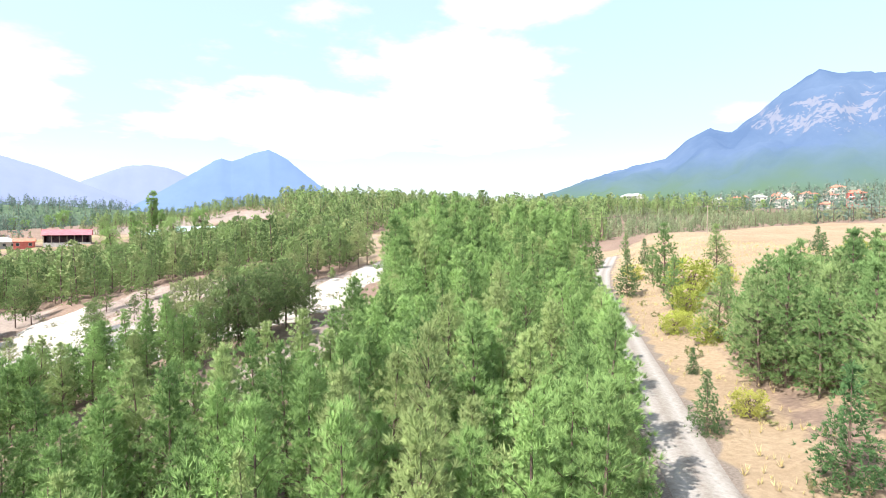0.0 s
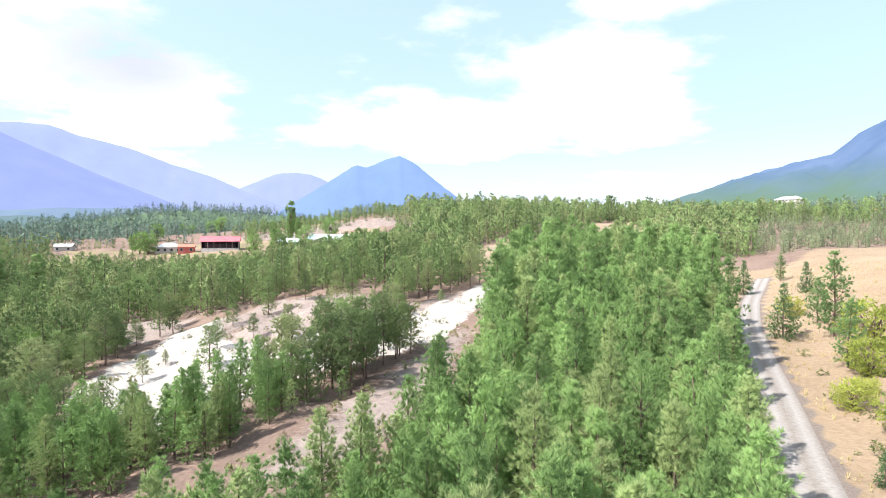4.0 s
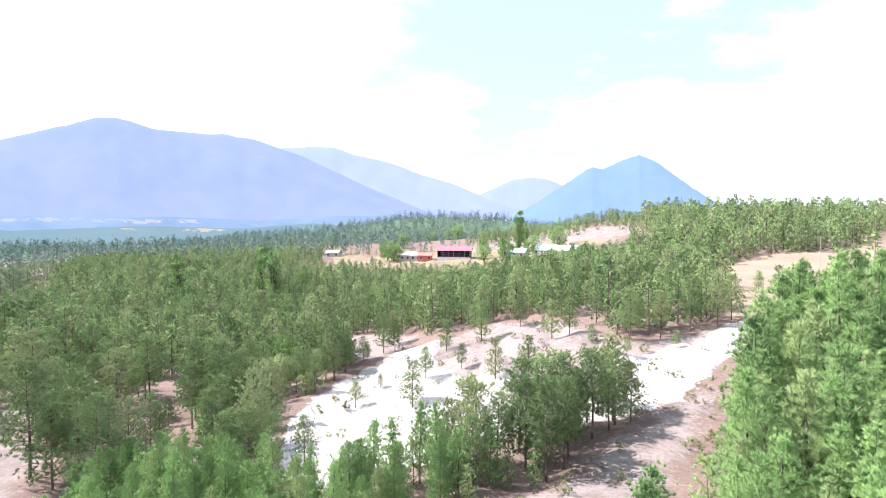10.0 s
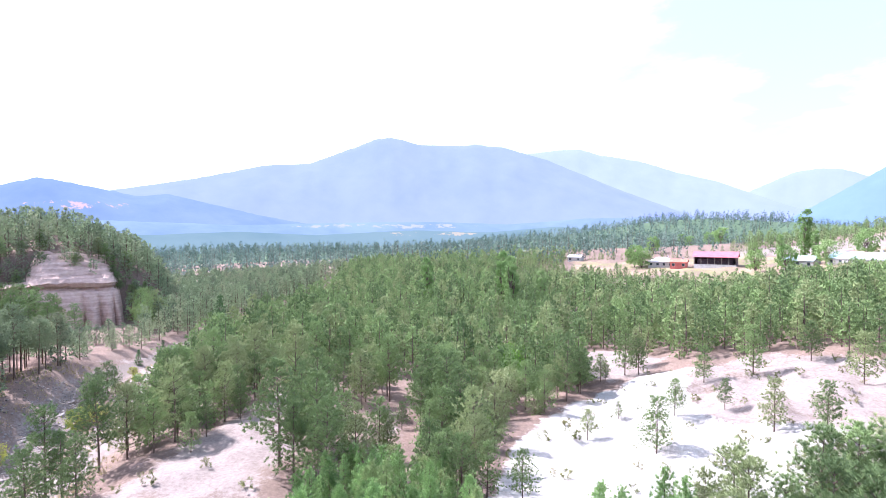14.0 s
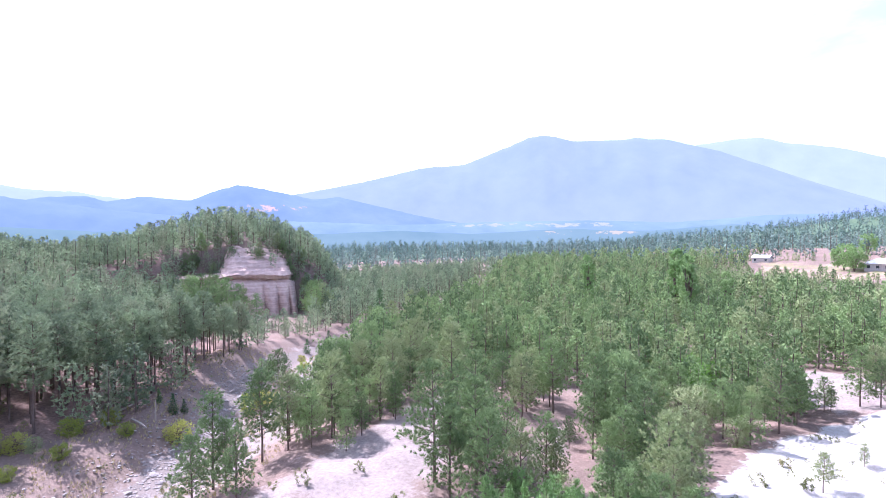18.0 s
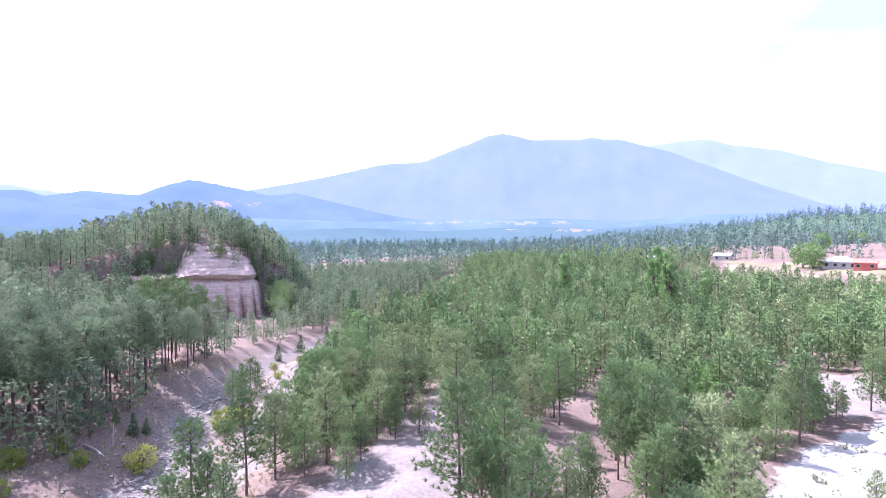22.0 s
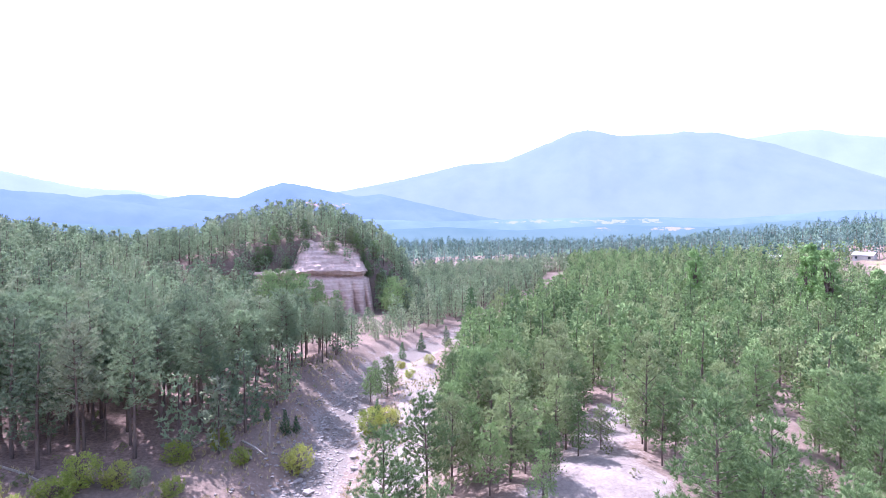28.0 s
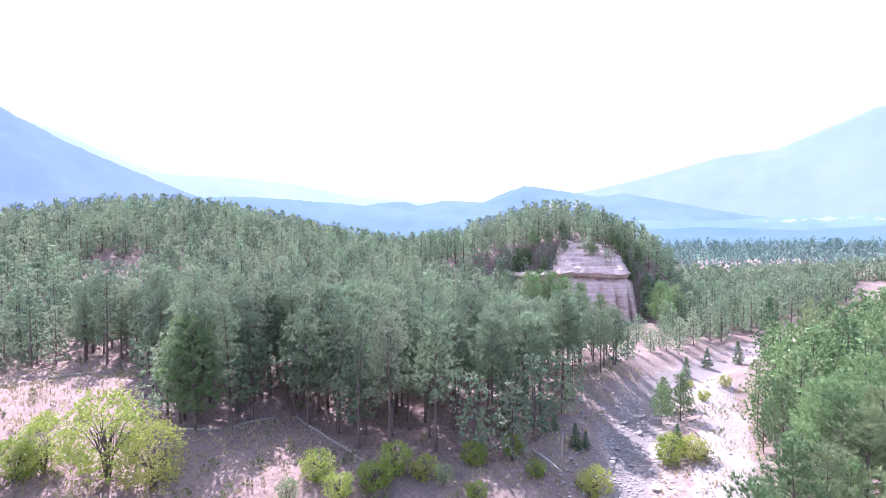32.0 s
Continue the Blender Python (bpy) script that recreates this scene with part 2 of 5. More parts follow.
def from_line(x, y, line):
    """The distance to a line of points, and how far along it the nearest place lies, in points."""
    best, along = np.full(np.shape(x), 1e9), np.zeros(np.shape(x))
    for n in range(len(line) - 1):
        (ax, ay), (bx, by) = line[n], line[n + 1]
        dx, dy = bx - ax, by - ay
        u = np.clip(((x - ax) * dx + (y - ay) * dy) / (dx * dx + dy * dy), 0, 1)
        d = np.hypot(x - ax - u * dx, y - ay - u * dy)
        along = np.where(d < best, n + u, along)
        best = np.minimum(d, best)
    return best, along


# ---- plan: what grows and lies where ----
SAND = [(-24, 41), (-32, 44), (-37, 52), (-44, 64), (-48, 79), (-49, 97), (-43, 107), (-37, 109), (-28, 119), (-12.6, 112), (0, 96), (9, 101), (14.5, 105), (21, 114), (33, 138), (34, 120), (26, 108), (17, 92), (11.5, 85), (7.6, 74), (3.5, 65), (-1, 63), (-7, 57), (-13, 51), (-19, 45)]
BARE_WEST = [(-60, 20), (-68.5, 29.4), (-71, 34), (-74, 39), (-79, 44.5), (-85, 52.5), (-88, 57.5), (-85, 58), (-78.4, 53.5), (-73.5, 48), (-67.8, 45.5), (-59, 41), (-50, 32)]
BARE_NORTH = [(-71, 121), (-60, 122), (-45, 117), (-44, 101), (-50, 98), (-58, 98), (-65, 105)]
BARE_SMALL = [(-84, 105), (-84, 116), (-76, 110), (-79, 100)]
GAP_WEST = [(-71, 62.5), (-68, 65), (-62.4, 64), (-53, 54), (-56, 49), (-62.6, 55)]
WILLOW_GRASS = [(-64, 83), (-59, 84), (-47, 69), (-50, 59.5), (-56, 62)]
VALLEY = [(-70, 16), (-79, 25), (-90, 33.5), (-104, 39.5), (-117, 46), (-130, 54), (-150, 70), (-176, 98), (-215, 150), (-290, 205), (-330, 240), (-330, 345), (45, 345), (34, 150), (24, 118), (12, 106), (0, 97), (-12, 113), (-28, 120), (-44, 108), (-50, 97), (-48, 70), (-40, 58), (-50, 50), (-56, 30), (-62, 16)]
BARE_GAP = [(-14, 25), (-9, 39), (-1, 58), (6, 76), (12, 74), (6, 52), (0, 34), (-6, 22)]
UPPER = [(14, 110), (24, 150), (21, 190), (33, 224), (60, 258), (82, 258), (100, 286), (126, 328), (160, 348), (152, 290), (116, 226), (100, 200), (62, 190), (46, 150), (33, 122)]
FIELD = [(52, 62), (76, 84), (104, 120), (150, 160), (230, 170), (230, 40), (120, 10), (75, 25)]
FARM = [(-172, 276), (-110, 258), (-70, 252), (-25, 262), (0, 300), (-30, 344), (-90, 352), (-150, 330), (-210, 338)]
FARM_BANK = [(-112, 348), (-62, 328), (-10, 304), (24, 318), (10, 356), (-60, 384), (-112, 380)]
WHITE_WEST = [(-24, 41), (-32, 44), (-37, 52), (-44, 64), (-48.5, 79), (-48, 94), (-42, 105), (-37, 104), (-33, 92), (-26, 80), (-18, 82), (-11, 83), (-13, 72), (-9, 60), (-13, 51), (-19, 45)]
WHITE_EAST = [(-9, 56), (0, 63), (4, 66), (8, 75), (12, 86), (18, 93), (26, 110), (30, 124), (20, 112), (12, 99), (2, 90), (-5, 80), (-10, 72)]
FOOT = [(-192, 18), (-178, 22), (-168, 32), (-168, 54), (-192, 60)]
EAST = [(20, -4), (46, 46), (60, 76), (100, 124), (140, 160), (240, 170), (240, -40), (40, -40)]
SADDLE = [(40, 95), (60, 76), (112, 130), (96, 182), (60, 192), (35, 150)]
BANK_WOOD = [(21, -3), (27, 7), (29, 19), (36, 27), (50, 24), (62, 8), (50, -12), (30, -14)]
CLEARING = [(-150, 66), (-176, 100), (-205, 130), (-196, 104), (-168, 76)]
WEST_BARE = [(-97, -26), (-104, -19.5), (-97, -10), (-93, -6), (-84, -4), (-60, -20), (-40, -50), (-60, -80), (-102, -85), (-120, -66), (-119, -47), (-107, -39), (-97, -31)]
CLIFF = [(-190, 24), (-190, 57), (-203, 57), (-203, 27)]
WEST_SLOPE = [(-156, -72), (-160, -92), (-182, -92), (-176, -72)]
STRIP = [(-22, 14), (-9, 17), (-2, 23), (3, 35), (8.5, 50), (14, 67), (23, 84), (35, 100), (46, 98), (50, 80), (41, 58), (31, 40), (22, 26), (15, 14), (6, 0), (-6, -16), (-22, -18), (-32, 0)]
ROW = [(-1, 65), (-7, 57), (-12, 50), (-17, 44), (-23, 38), (-31, 38), (-36, 47), (-43, 56), (-50, 52), (-47, 40), (-38, 26), (-26, 22), (-16, 30), (-12, 36), (-6, 46), (0, 56), (2, 62)]


def inside(x, y, ring):
    x, y = np.asarray(x, float), np.asarray(y, float)
    hit = np.zeros(np.shape(x), bool)
    for (ax, ay), (bx, by) in zip(ring, ring[1:] + ring[:1]):
        cross = (ay > y) != (by > y)
        with np.errstate(divide="ignore", invalid="ignore"):
            hit ^= cross & (x < (bx - ax) * (y - ay) / (by - ay if by != ay else 1e-9) + ax)
    return hit


STREAM = [(-46, -30), (-66, 0), (-80, 12), (-94, 19.5), (-107, 24), (-120, 32), (-136, 42), (-152, 60), (-176, 88), (-215, 140), (-280, 190)]
TRACK = [(-66, 12), (-84, 26), (-97, 31.5), (-113, 39.5), (-131, 47), (-146, 53)]
ROAD = [(-14, -45), (2, -14), (13.5, 6.5), (21.6, 18.8), (27, 27.3), (35.5, 40.5), (42, 51), (54, 70), (70, 92), (95, 122)]


def ground_height(x, y):
    x, y = np.asarray(x, float), np.asarray(y, float)
    far = np.hypot(x + 50, y - 60)
    h = -7.4 + 10.4 * smooth(-84, 0, x) + 0.03 * np.clip(y - 50, 0, 250)
    road, _ = from_line(x, y, ROAD)
    side = smooth(2, 42, x - 10 - 0.62 * y) * (1 - smooth(120, 260, y))
    h += 7 * side * smooth(-60, 20, y)
    h += 20 * bump(x, y, 40, 430, 170, 105)
    h += 5 * bump(x, y, 300, 420, 150, 130)
    h += 36 * bump(x, y, -170, 900, 240, 160) + 24 * bump(x, y, -410, 860, 180, 150)
    h += 33 * bump(x, y, -235, -110, 62, 70)
    h += 5 * bump(x, y, -98, -42, 26, 24)
    h += 2 * bump(x, y, -145, 2, 30, 20)
    h -= 1.6 * bump(x, y, -45, 88, 12, 13)
    h -= 2.0 * bump(x, y, -22, 72, 20, 15)
    h += 4.7 * bump(x, y, -75, 45, 32, 12, 130)
    h += 2.6 * bump(x, y, -128, 28, 24, 8, 145)
    h += 3.0 * bump(x, y, 30, 133, 24, 24)
    h += 0.055 * np.clip(x - 170, 0, 400) * smooth(20, 120, y) + 0.05 * np.clip(x - 300, 0, 400) * smooth(60, 200, y)
    plateau = bump(x, y, -250, 45, 50, 32) * (1 - smooth(76, 92, y + 0.25 * (x + 250)))
    h += 28 * plateau * smooth(203, 216, -x + 0.1 * (y - 40))
    h += 6 * smooth(290, 480, y) * (1 - smooth(-60, 60, x)) * smooth(-700, -350, x) * (1 - smooth(560, 800, y))
    stream, along = from_line(x, y, STREAM)
    h -= 1.9 * (1 - smooth(2, 8, stream)) * (1 - smooth(6, 9, along))
    h -= 0.010 * np.clip(far - 330, 0, 700) * (1 - smooth(-150, 150, x))
    h += 0.016 * np.clip(far - 900, 0, 4000)
    h += 5 * smooth(350, 900, far) * wave(x, y, 620, 1.7)
    rough = smooth(2.5, 7, road) * smooth(2, 6, stream)
    hump = inside(x, y, SAND) * smooth(0, 5, from_line(x, y, SAND + SAND[:1])[0])
    h += hump * (1.1 * wave(x, y, 19, 5.0) + 0.35 * wave(x, y, 6.5, 1.4))
    h += rough * (0.55 * wave(x, y, 23, 0.4) + 0.3 * wave(x, y, 9, 2.1))
    return h


def soft(x, y, ring, edge=3.0):
    """1 inside a ring, falling to 0 about that far outside it."""
    d, _ = from_line(x, y, ring + ring[:1])
    return np.where(inside(x, y, ring), 0.5 + 0.5 * np.clip(d / edge, 0, 1), 0.5 - 0.5 * np.clip(d / edge, 0, 1))


# ---- ground: one sheet to the horizon ----
def build_ground():
    half, k, a = 235, 0.0200, 50.0
    steps = np.arange(-half, half + 1)
    s = a * np.sinh(k * 270 / half * steps)
    s *= 4700 / s[-1]
    gx, gy = np.meshgrid(s - 50, s + 60)
    x, y = gx.ravel(), gy.ravel()
    z = ground_height(x, y)
    count = 2 * half + 1
    i = np.arange(count * count).reshape(count, count)
    quads = np.stack([i[:-1, :-1], i[:-1, 1:], i[1:, 1:], i[1:, :-1]], -1).reshape(-1, 4)
    me = bpy.data.meshes.new("ground")
    me.vertices.add(len(x))
    me.vertices.foreach_set("co", np.stack([x, y, z], 1).ravel())
    me.loops.add(quads.size)
    me.loops.foreach_set("vertex_index", quads.ravel())
    me.polygons.add(len(quads))
    me.polygons.foreach_set("loop_start", np.arange(0, quads.size, 4))
    me.polygons.foreach_set("use_smooth", np.ones(len(quads), bool))
    me.update()
    far = np.hypot(x + 50, y - 60)
    road, _ = from_line(x, y, ROAD)
    stream, along = from_line(x, y, STREAM)
    masks = {
        "sand": np.maximum.reduce([soft(x, y, WHITE_WEST, 2.0), soft(x, y, WHITE_EAST, 2.0), 0.22 * soft(x, y, SAND)]),
        "pale": np.maximum.reduce([0.6 * soft(x, y, FARM_BANK, 6), 0.95 * soft(x, y, BARE_WEST, 5), 0.62 * soft(x, y, BARE_GAP), 0.5 * (1 - smooth(3, 10, stream)) * (along < 8), 1.0 * (1 - smooth(1.6, 4.5, from_line(x, y, TRACK)[0])), 0.5 * soft(x, y, GAP_WEST), 0.8 * soft(x, y, BARE_NORTH), 0.8 * soft(x, y, BARE_SMALL), 0.62 * soft(x, y, SAND), 0.3 * soft(x, y, FARM, 6), 0.42 * soft(x, y, UPPER, 5)]),
        "straw": np.maximum.reduce([soft(x, y, UPPER, 6), soft(x, y, FIELD, 8), 0.95 * soft(x, y, EAST, 8), 1.0 * soft(x, y, SADDLE, 8), (0.46 + 0.2 * wave(x, y, 41, 2.0)) * soft(x, y, FARM, 8) * 1.2, 0.6 * soft(x, y, CLEARING), 0.95 * (1 - smooth(3, 12, road))]),
        "litter": np.maximum.reduce([soft(x, y, [(-95, 10), (-160, 40), (-260, 0), (-300, -200), (-120, -200), (-90, -20)], 6), 0.9 * soft(x, y, WEST_BARE, 8), 0.45 + 0 * x]),
        "grass": 0.62 * soft(x, y, WILLOW_GRASS, 4) + (0.2 + 0.25 * np.sign(np.sin((x * 0.4 + y) * 0.16))) * soft(x, y, FARM, 10),
        "gravel": np.maximum(1 - smooth(1.6, 2.6, road), 0.9 * (1 - smooth(1.6, 3.6, stream)) * (along < 7)),
        "woods": smooth(420, 560, far) * (0.62 + 0.38 * (wave(x, y, 230, 0.6) > -0.55)),
    }
    for name, v in masks.items():
        me.attributes.new(name, "FLOAT", "POINT").data.foreach_set("value", v.astype(np.float32))
    me.materials.append(ground_mat)
    return tagged(new("ground", me), "dry sandy valley floor with pine litter and bare white sand", "ground", kind="structure")


ground = build_ground()


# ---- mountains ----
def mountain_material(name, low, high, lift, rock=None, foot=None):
    """A far slope seen through much air: haze painted into its colours and emitted as a glow, over dim relief of its
    own.
    """
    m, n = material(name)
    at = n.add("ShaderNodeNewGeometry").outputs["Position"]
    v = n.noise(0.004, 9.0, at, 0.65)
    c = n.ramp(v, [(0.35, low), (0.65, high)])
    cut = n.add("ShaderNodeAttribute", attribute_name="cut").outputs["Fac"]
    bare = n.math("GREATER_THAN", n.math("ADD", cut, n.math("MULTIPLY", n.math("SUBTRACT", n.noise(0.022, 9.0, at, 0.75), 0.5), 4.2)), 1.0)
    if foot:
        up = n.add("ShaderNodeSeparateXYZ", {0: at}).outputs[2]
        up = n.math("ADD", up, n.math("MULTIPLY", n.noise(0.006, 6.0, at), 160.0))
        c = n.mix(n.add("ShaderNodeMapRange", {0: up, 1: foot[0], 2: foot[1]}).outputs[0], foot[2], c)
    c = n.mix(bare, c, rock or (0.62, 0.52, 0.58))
    # most of the colour is emitted, standing in for the lit air
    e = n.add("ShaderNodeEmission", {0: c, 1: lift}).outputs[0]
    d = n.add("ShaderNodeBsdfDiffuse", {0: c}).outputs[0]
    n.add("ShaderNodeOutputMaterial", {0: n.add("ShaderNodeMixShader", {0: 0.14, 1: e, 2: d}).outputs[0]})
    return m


def mountain(name, label, mat, far, depth, profile, rough=1.0, seed=0.0, cut=None):
    """A range of far hills: a ridge that follows turn and height in degrees, with slopes on both sides."""
    turns, ups = np.array(profile, float).T
    if turns[0] > turns[-1]:
        turns, ups = turns[::-1], ups[::-1]
    across, deep = 160, 26
    t = np.linspace(turns[0], turns[-1], across)
    e = np.interp(t, turns, ups)
    u = np.linspace(-1, 1, deep)
    tt, uu = np.meshgrid(np.radians(t), u)
    ee = np.broadcast_to(np.radians(e), tt.shape)
    r = far + depth * uu
    x, y = -np.sin(tt) * r, np.cos(tt) * r
    top = 22 + np.tan(ee) * far
    base = ground_height(x, y) - 30
    gully = wave(x, y, far * 0.16, seed) * 0.5 + wave(x, y, far * 0.07, seed + 2) * 0.3
    prof = 1 - np.abs(uu) ** 1.25
    z = base + (top - base) * prof + rough * (top - base) * 0.16 * gully * np.abs(uu) * (1 - np.abs(uu)) * 4
    z += rough * far * 0.0012 * wave(x, y, far * 0.02, seed + 1) * prof
    i = np.arange(across * deep).reshape(deep, across)
    quads = np.stack([i[:-1, :-1], i[:-1, 1:], i[1:, 1:], i[1:, :-1]], -1).reshape(-1, 4)
    me = bpy.data.meshes.new(name)
    me.from_pydata(np.stack([x, y, z], -1).reshape(-1, 3).tolist(), [], quads.tolist())
    me.polygons.foreach_set("use_smooth", np.ones(len(quads), bool))
    if cut:
        turn, up, wide, high = cut
        el = np.degrees(np.arctan2(z - 22, np.hypot(x, y)))
        v = 1.2 - ((np.degrees(tt) - turn) / wide) ** 2 - ((el - up) / high) ** 2
        me.attributes.new("cut", "FLOAT", "POINT").data.foreach_set("value", np.clip(np.where(uu < 0, v, 0), 0, 1).ravel().astype(np.float32))
    me.materials.append(mat)
    return tagged(new(name, me), label, "mountain", kind="structure")


# the blues below are painted haze; the slopes themselves glow with it
hazy_far = mountain_material("hazy_far_range", (0.20, 0.245, 0.44), (0.225, 0.268, 0.455), 0.88)
hazy_peak = mountain_material("hazy_peak", (0.165, 0.245, 0.42), (0.185, 0.27, 0.44), 0.9)
hazy_flank = mountain_material("hazy_flank", (0.135, 0.18, 0.33), (0.155, 0.20, 0.35), 0.9)
hazy_pale = mountain_material("hazy_pale_range", (0.25, 0.295, 0.465), (0.275, 0.32, 0.475), 0.9)
hazy_near = mountain_material("hazy_near_hills", (0.13, 0.185, 0.285), (0.165, 0.22, 0.33), 0.92, (0.37, 0.27, 0.31))
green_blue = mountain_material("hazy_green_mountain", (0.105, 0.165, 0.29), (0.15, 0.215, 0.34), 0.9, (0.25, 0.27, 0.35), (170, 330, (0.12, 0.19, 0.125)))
mountain("mountain_range", "hazy blue long mountain with a rounded summit", hazy_far, 3700, 800, [(84, 2.5), (76.2, 4.4), (70.1, 5.6), (63.8, 7.2), (59, 7.6), (54.1, 9.5), (52.3, 10.3), (50.8, 10.5), (49.2, 10.2), (47.5, 9.75), (43.3, 9.65), (41.6, 9.8), (38.8, 9.5), (33.9, 7.95), (29.7, 6.1), (26.8, 4.8), (20, 2.0), (16, 0.8)], 0.45, 0.3)
mountain("mountain_range_behind", "pale blue mountain ridge fading in haze", hazy_pale, 4200, 600, [(50, 4), (42, 7.6), (36, 8.75), (33.2, 9.0), (30.8, 9.05), (28.8, 8.4), (25.2, 7.7), (21.6, 6.4), (17.9, 5.3), (15.2, 4.15), (8, 1.0)], 0.45, 1.3)
mountain("mountain_peak", "steep mountain with twin pointed tops, blue with haze", hazy_peak, 3900, 500, [(13, 1.0), (9.5, 3.2), (6.5, 5.1), (4.2, 6.7), (3.5, 6.95), (2.6, 6.7), (0.5, 7.6), (-1.0, 8.05), (-2.8, 7.1), (-5, 5.3), (-7.2, 3.6), (-11, 1.0)], 0.6, 2.2)
mountain("mountain_saddle", "very pale blue hills in the haze", hazy_pale, 4500, 300, [(20, 2), (15.2, 4.2), (11.8, 5.8), (9.8, 6.0), (8.2, 5.85), (5.8, 4.8), (1, 3), (-3, 1)], 0.6, 3.0)
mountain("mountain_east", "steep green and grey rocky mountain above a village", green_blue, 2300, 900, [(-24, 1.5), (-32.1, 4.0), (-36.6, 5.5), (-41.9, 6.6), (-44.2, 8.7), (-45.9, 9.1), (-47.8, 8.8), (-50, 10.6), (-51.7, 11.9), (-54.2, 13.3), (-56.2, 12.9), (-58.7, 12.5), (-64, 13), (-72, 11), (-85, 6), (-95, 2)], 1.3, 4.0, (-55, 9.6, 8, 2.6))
mountain("mountain_west", "steep blue mountain flank in haze", hazy_flank, 3000, 700, [(150, 6), (140, 13), (134, 12.5), (130.5, 10.9), (127.6, 9.2), (123.5, 7.3), (118.6, 5.2), (113, 3), (107, 1)], 1.0, 5.0)
mountain("mountain_west_behind", "very pale mountain flank in blue haze", hazy_pale, 3900, 500, [(140, 12), (128.3, 9.8), (125.6, 8.9), (120.9, 6.8), (118.1, 5.95), (112, 5.9), (106.5, 5.35), (99.6, 4.0), (96, 3.9), (91.7, 3.3), (84, 2)], 1.0, 6.0)
mountain("hill_far", "wooded hill blue with haze, with a reddish cut", hazy_near, 2300, 400, [(104, 2.0), (97.7, 3.4), (94.8, 3.5), (93.4, 3.1), (90.6, 3.7), (86.6, 3.4), (85.1, 4.1), (82.2, 5.15), (80, 4.85), (77.5, 4.3), (74.6, 3.8), (72.4, 4.1), (68.4, 3.2), (63.2, 2.0), (60.2, 1.5), (56, 0.6)], 0.8, 7.0, (79, 2.75, 5.5, 0.5))
mountain("hill_dark", "wooded ridge, dark blue in the haze", hazy_near, 1500, 250, [(122, 3.0), (112, 3.9), (108.8, 3.8), (100.8, 3.3), (92.4, 2.3), (86.3, 1.9), (80, 1.0)], 0.8, 8.0)
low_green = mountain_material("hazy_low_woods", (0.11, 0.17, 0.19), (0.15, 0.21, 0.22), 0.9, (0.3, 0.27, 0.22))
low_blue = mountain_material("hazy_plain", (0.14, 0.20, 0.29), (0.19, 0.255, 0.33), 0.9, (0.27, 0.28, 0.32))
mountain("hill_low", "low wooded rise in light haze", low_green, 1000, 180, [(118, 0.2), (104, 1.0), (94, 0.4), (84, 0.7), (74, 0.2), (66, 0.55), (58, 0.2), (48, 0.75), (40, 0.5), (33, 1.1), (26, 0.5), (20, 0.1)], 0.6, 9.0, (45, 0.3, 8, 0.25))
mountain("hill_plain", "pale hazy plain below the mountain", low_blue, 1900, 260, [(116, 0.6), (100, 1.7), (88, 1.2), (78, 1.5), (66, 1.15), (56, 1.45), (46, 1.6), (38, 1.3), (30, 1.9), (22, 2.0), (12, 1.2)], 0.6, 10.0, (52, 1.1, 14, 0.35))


# ---- trees ----
def mesh_from(name, verts, tris, mat, tint=None, smooth_faces=False, out=None):
    me = bpy.data.meshes.new(name)
    verts, tris = np.asarray(verts, np.float32), np.asarray(tris, np.int32)
    me.vertices.add(len(verts))
    me.vertices.foreach_set("co", verts.ravel())
    me.loops.add(tris.size)
    me.loops.foreach_set("vertex_index", tris.ravel())
    me.polygons.add(len(tris))
    me.polygons.foreach_set("loop_start", np.arange(0, tris.size, 3))
    me.polygons.foreach_set("use_smooth", np.full(len(tris), smooth_faces))
    me.update()
    if tint is not None:
        me.attributes.new("tint", "FLOAT", "POINT").data.foreach_set("value", np.asarray(tint, np.float32))
    if out is not None:
        me.attributes.new("out", "FLOAT_VECTOR", "POINT").data.foreach_set("vector", np.asarray(out, np.float32).ravel())
    me.materials.append(mat)
    return me


def unit(v):
    return v / np.maximum(np.linalg.norm(v, axis=-1, keepdims=True), 1e-9)


def blades(rng, at, along, count, length, width, spread=0.58, lift=0.62):
    """Tufts of narrow leaves: `count` blades round each of the given places."""
    m = len(at)
    d = unit(np.repeat(along, count, 0) * 0.7 + rng.normal(0, spread, (m * count, 3)) + (0, 0, lift))
    p = np.repeat(at, count, 0)
    side = unit(np.cross(d, rng.normal(0, 1, (m * count, 3))))
    ln = length * rng.uniform(0.7, 1.25, (m * count, 1))
    w = width * rng.uniform(0.7, 1.2, (m * count, 1))
    a, b, c = p - side * w * 0.5, p + side * w * 0.5, p + d * ln
    v = np.stack([a + d * ln * 0.15, b + d * ln * 0.15, c], 1).reshape(-1, 3)
    return v, np.arange(len(v)).reshape(-1, 3)


def tube(line, radii, sides=6):
    line, radii = np.asarray(line, float), np.asarray(radii, float)
    ang = np.linspace(0, 2 * np.pi, sides, endpoint=False)
    ahead = unit(np.gradient(line, axis=0))
    s = unit(np.cross(ahead, (0.31, 0.94, 0.12)))
    t = np.cross(ahead, s)
    v = line[:, None] + radii[:, None, None] * (np.cos(ang)[None, :, None] * s[:, None] + np.sin(ang)[None, :, None] * t[:, None])
    i = np.arange(len(line) * sides).reshape(len(line), sides)
    j = np.roll(i, -1, 1)
    q = np.concatenate([np.stack([i[:-1], j[:-1], j[1:]], -1).reshape(-1, 3), np.stack([i[:-1], j[1:], i[1:]], -1).reshape(-1, 3)])
    return v.reshape(-1, 3), q


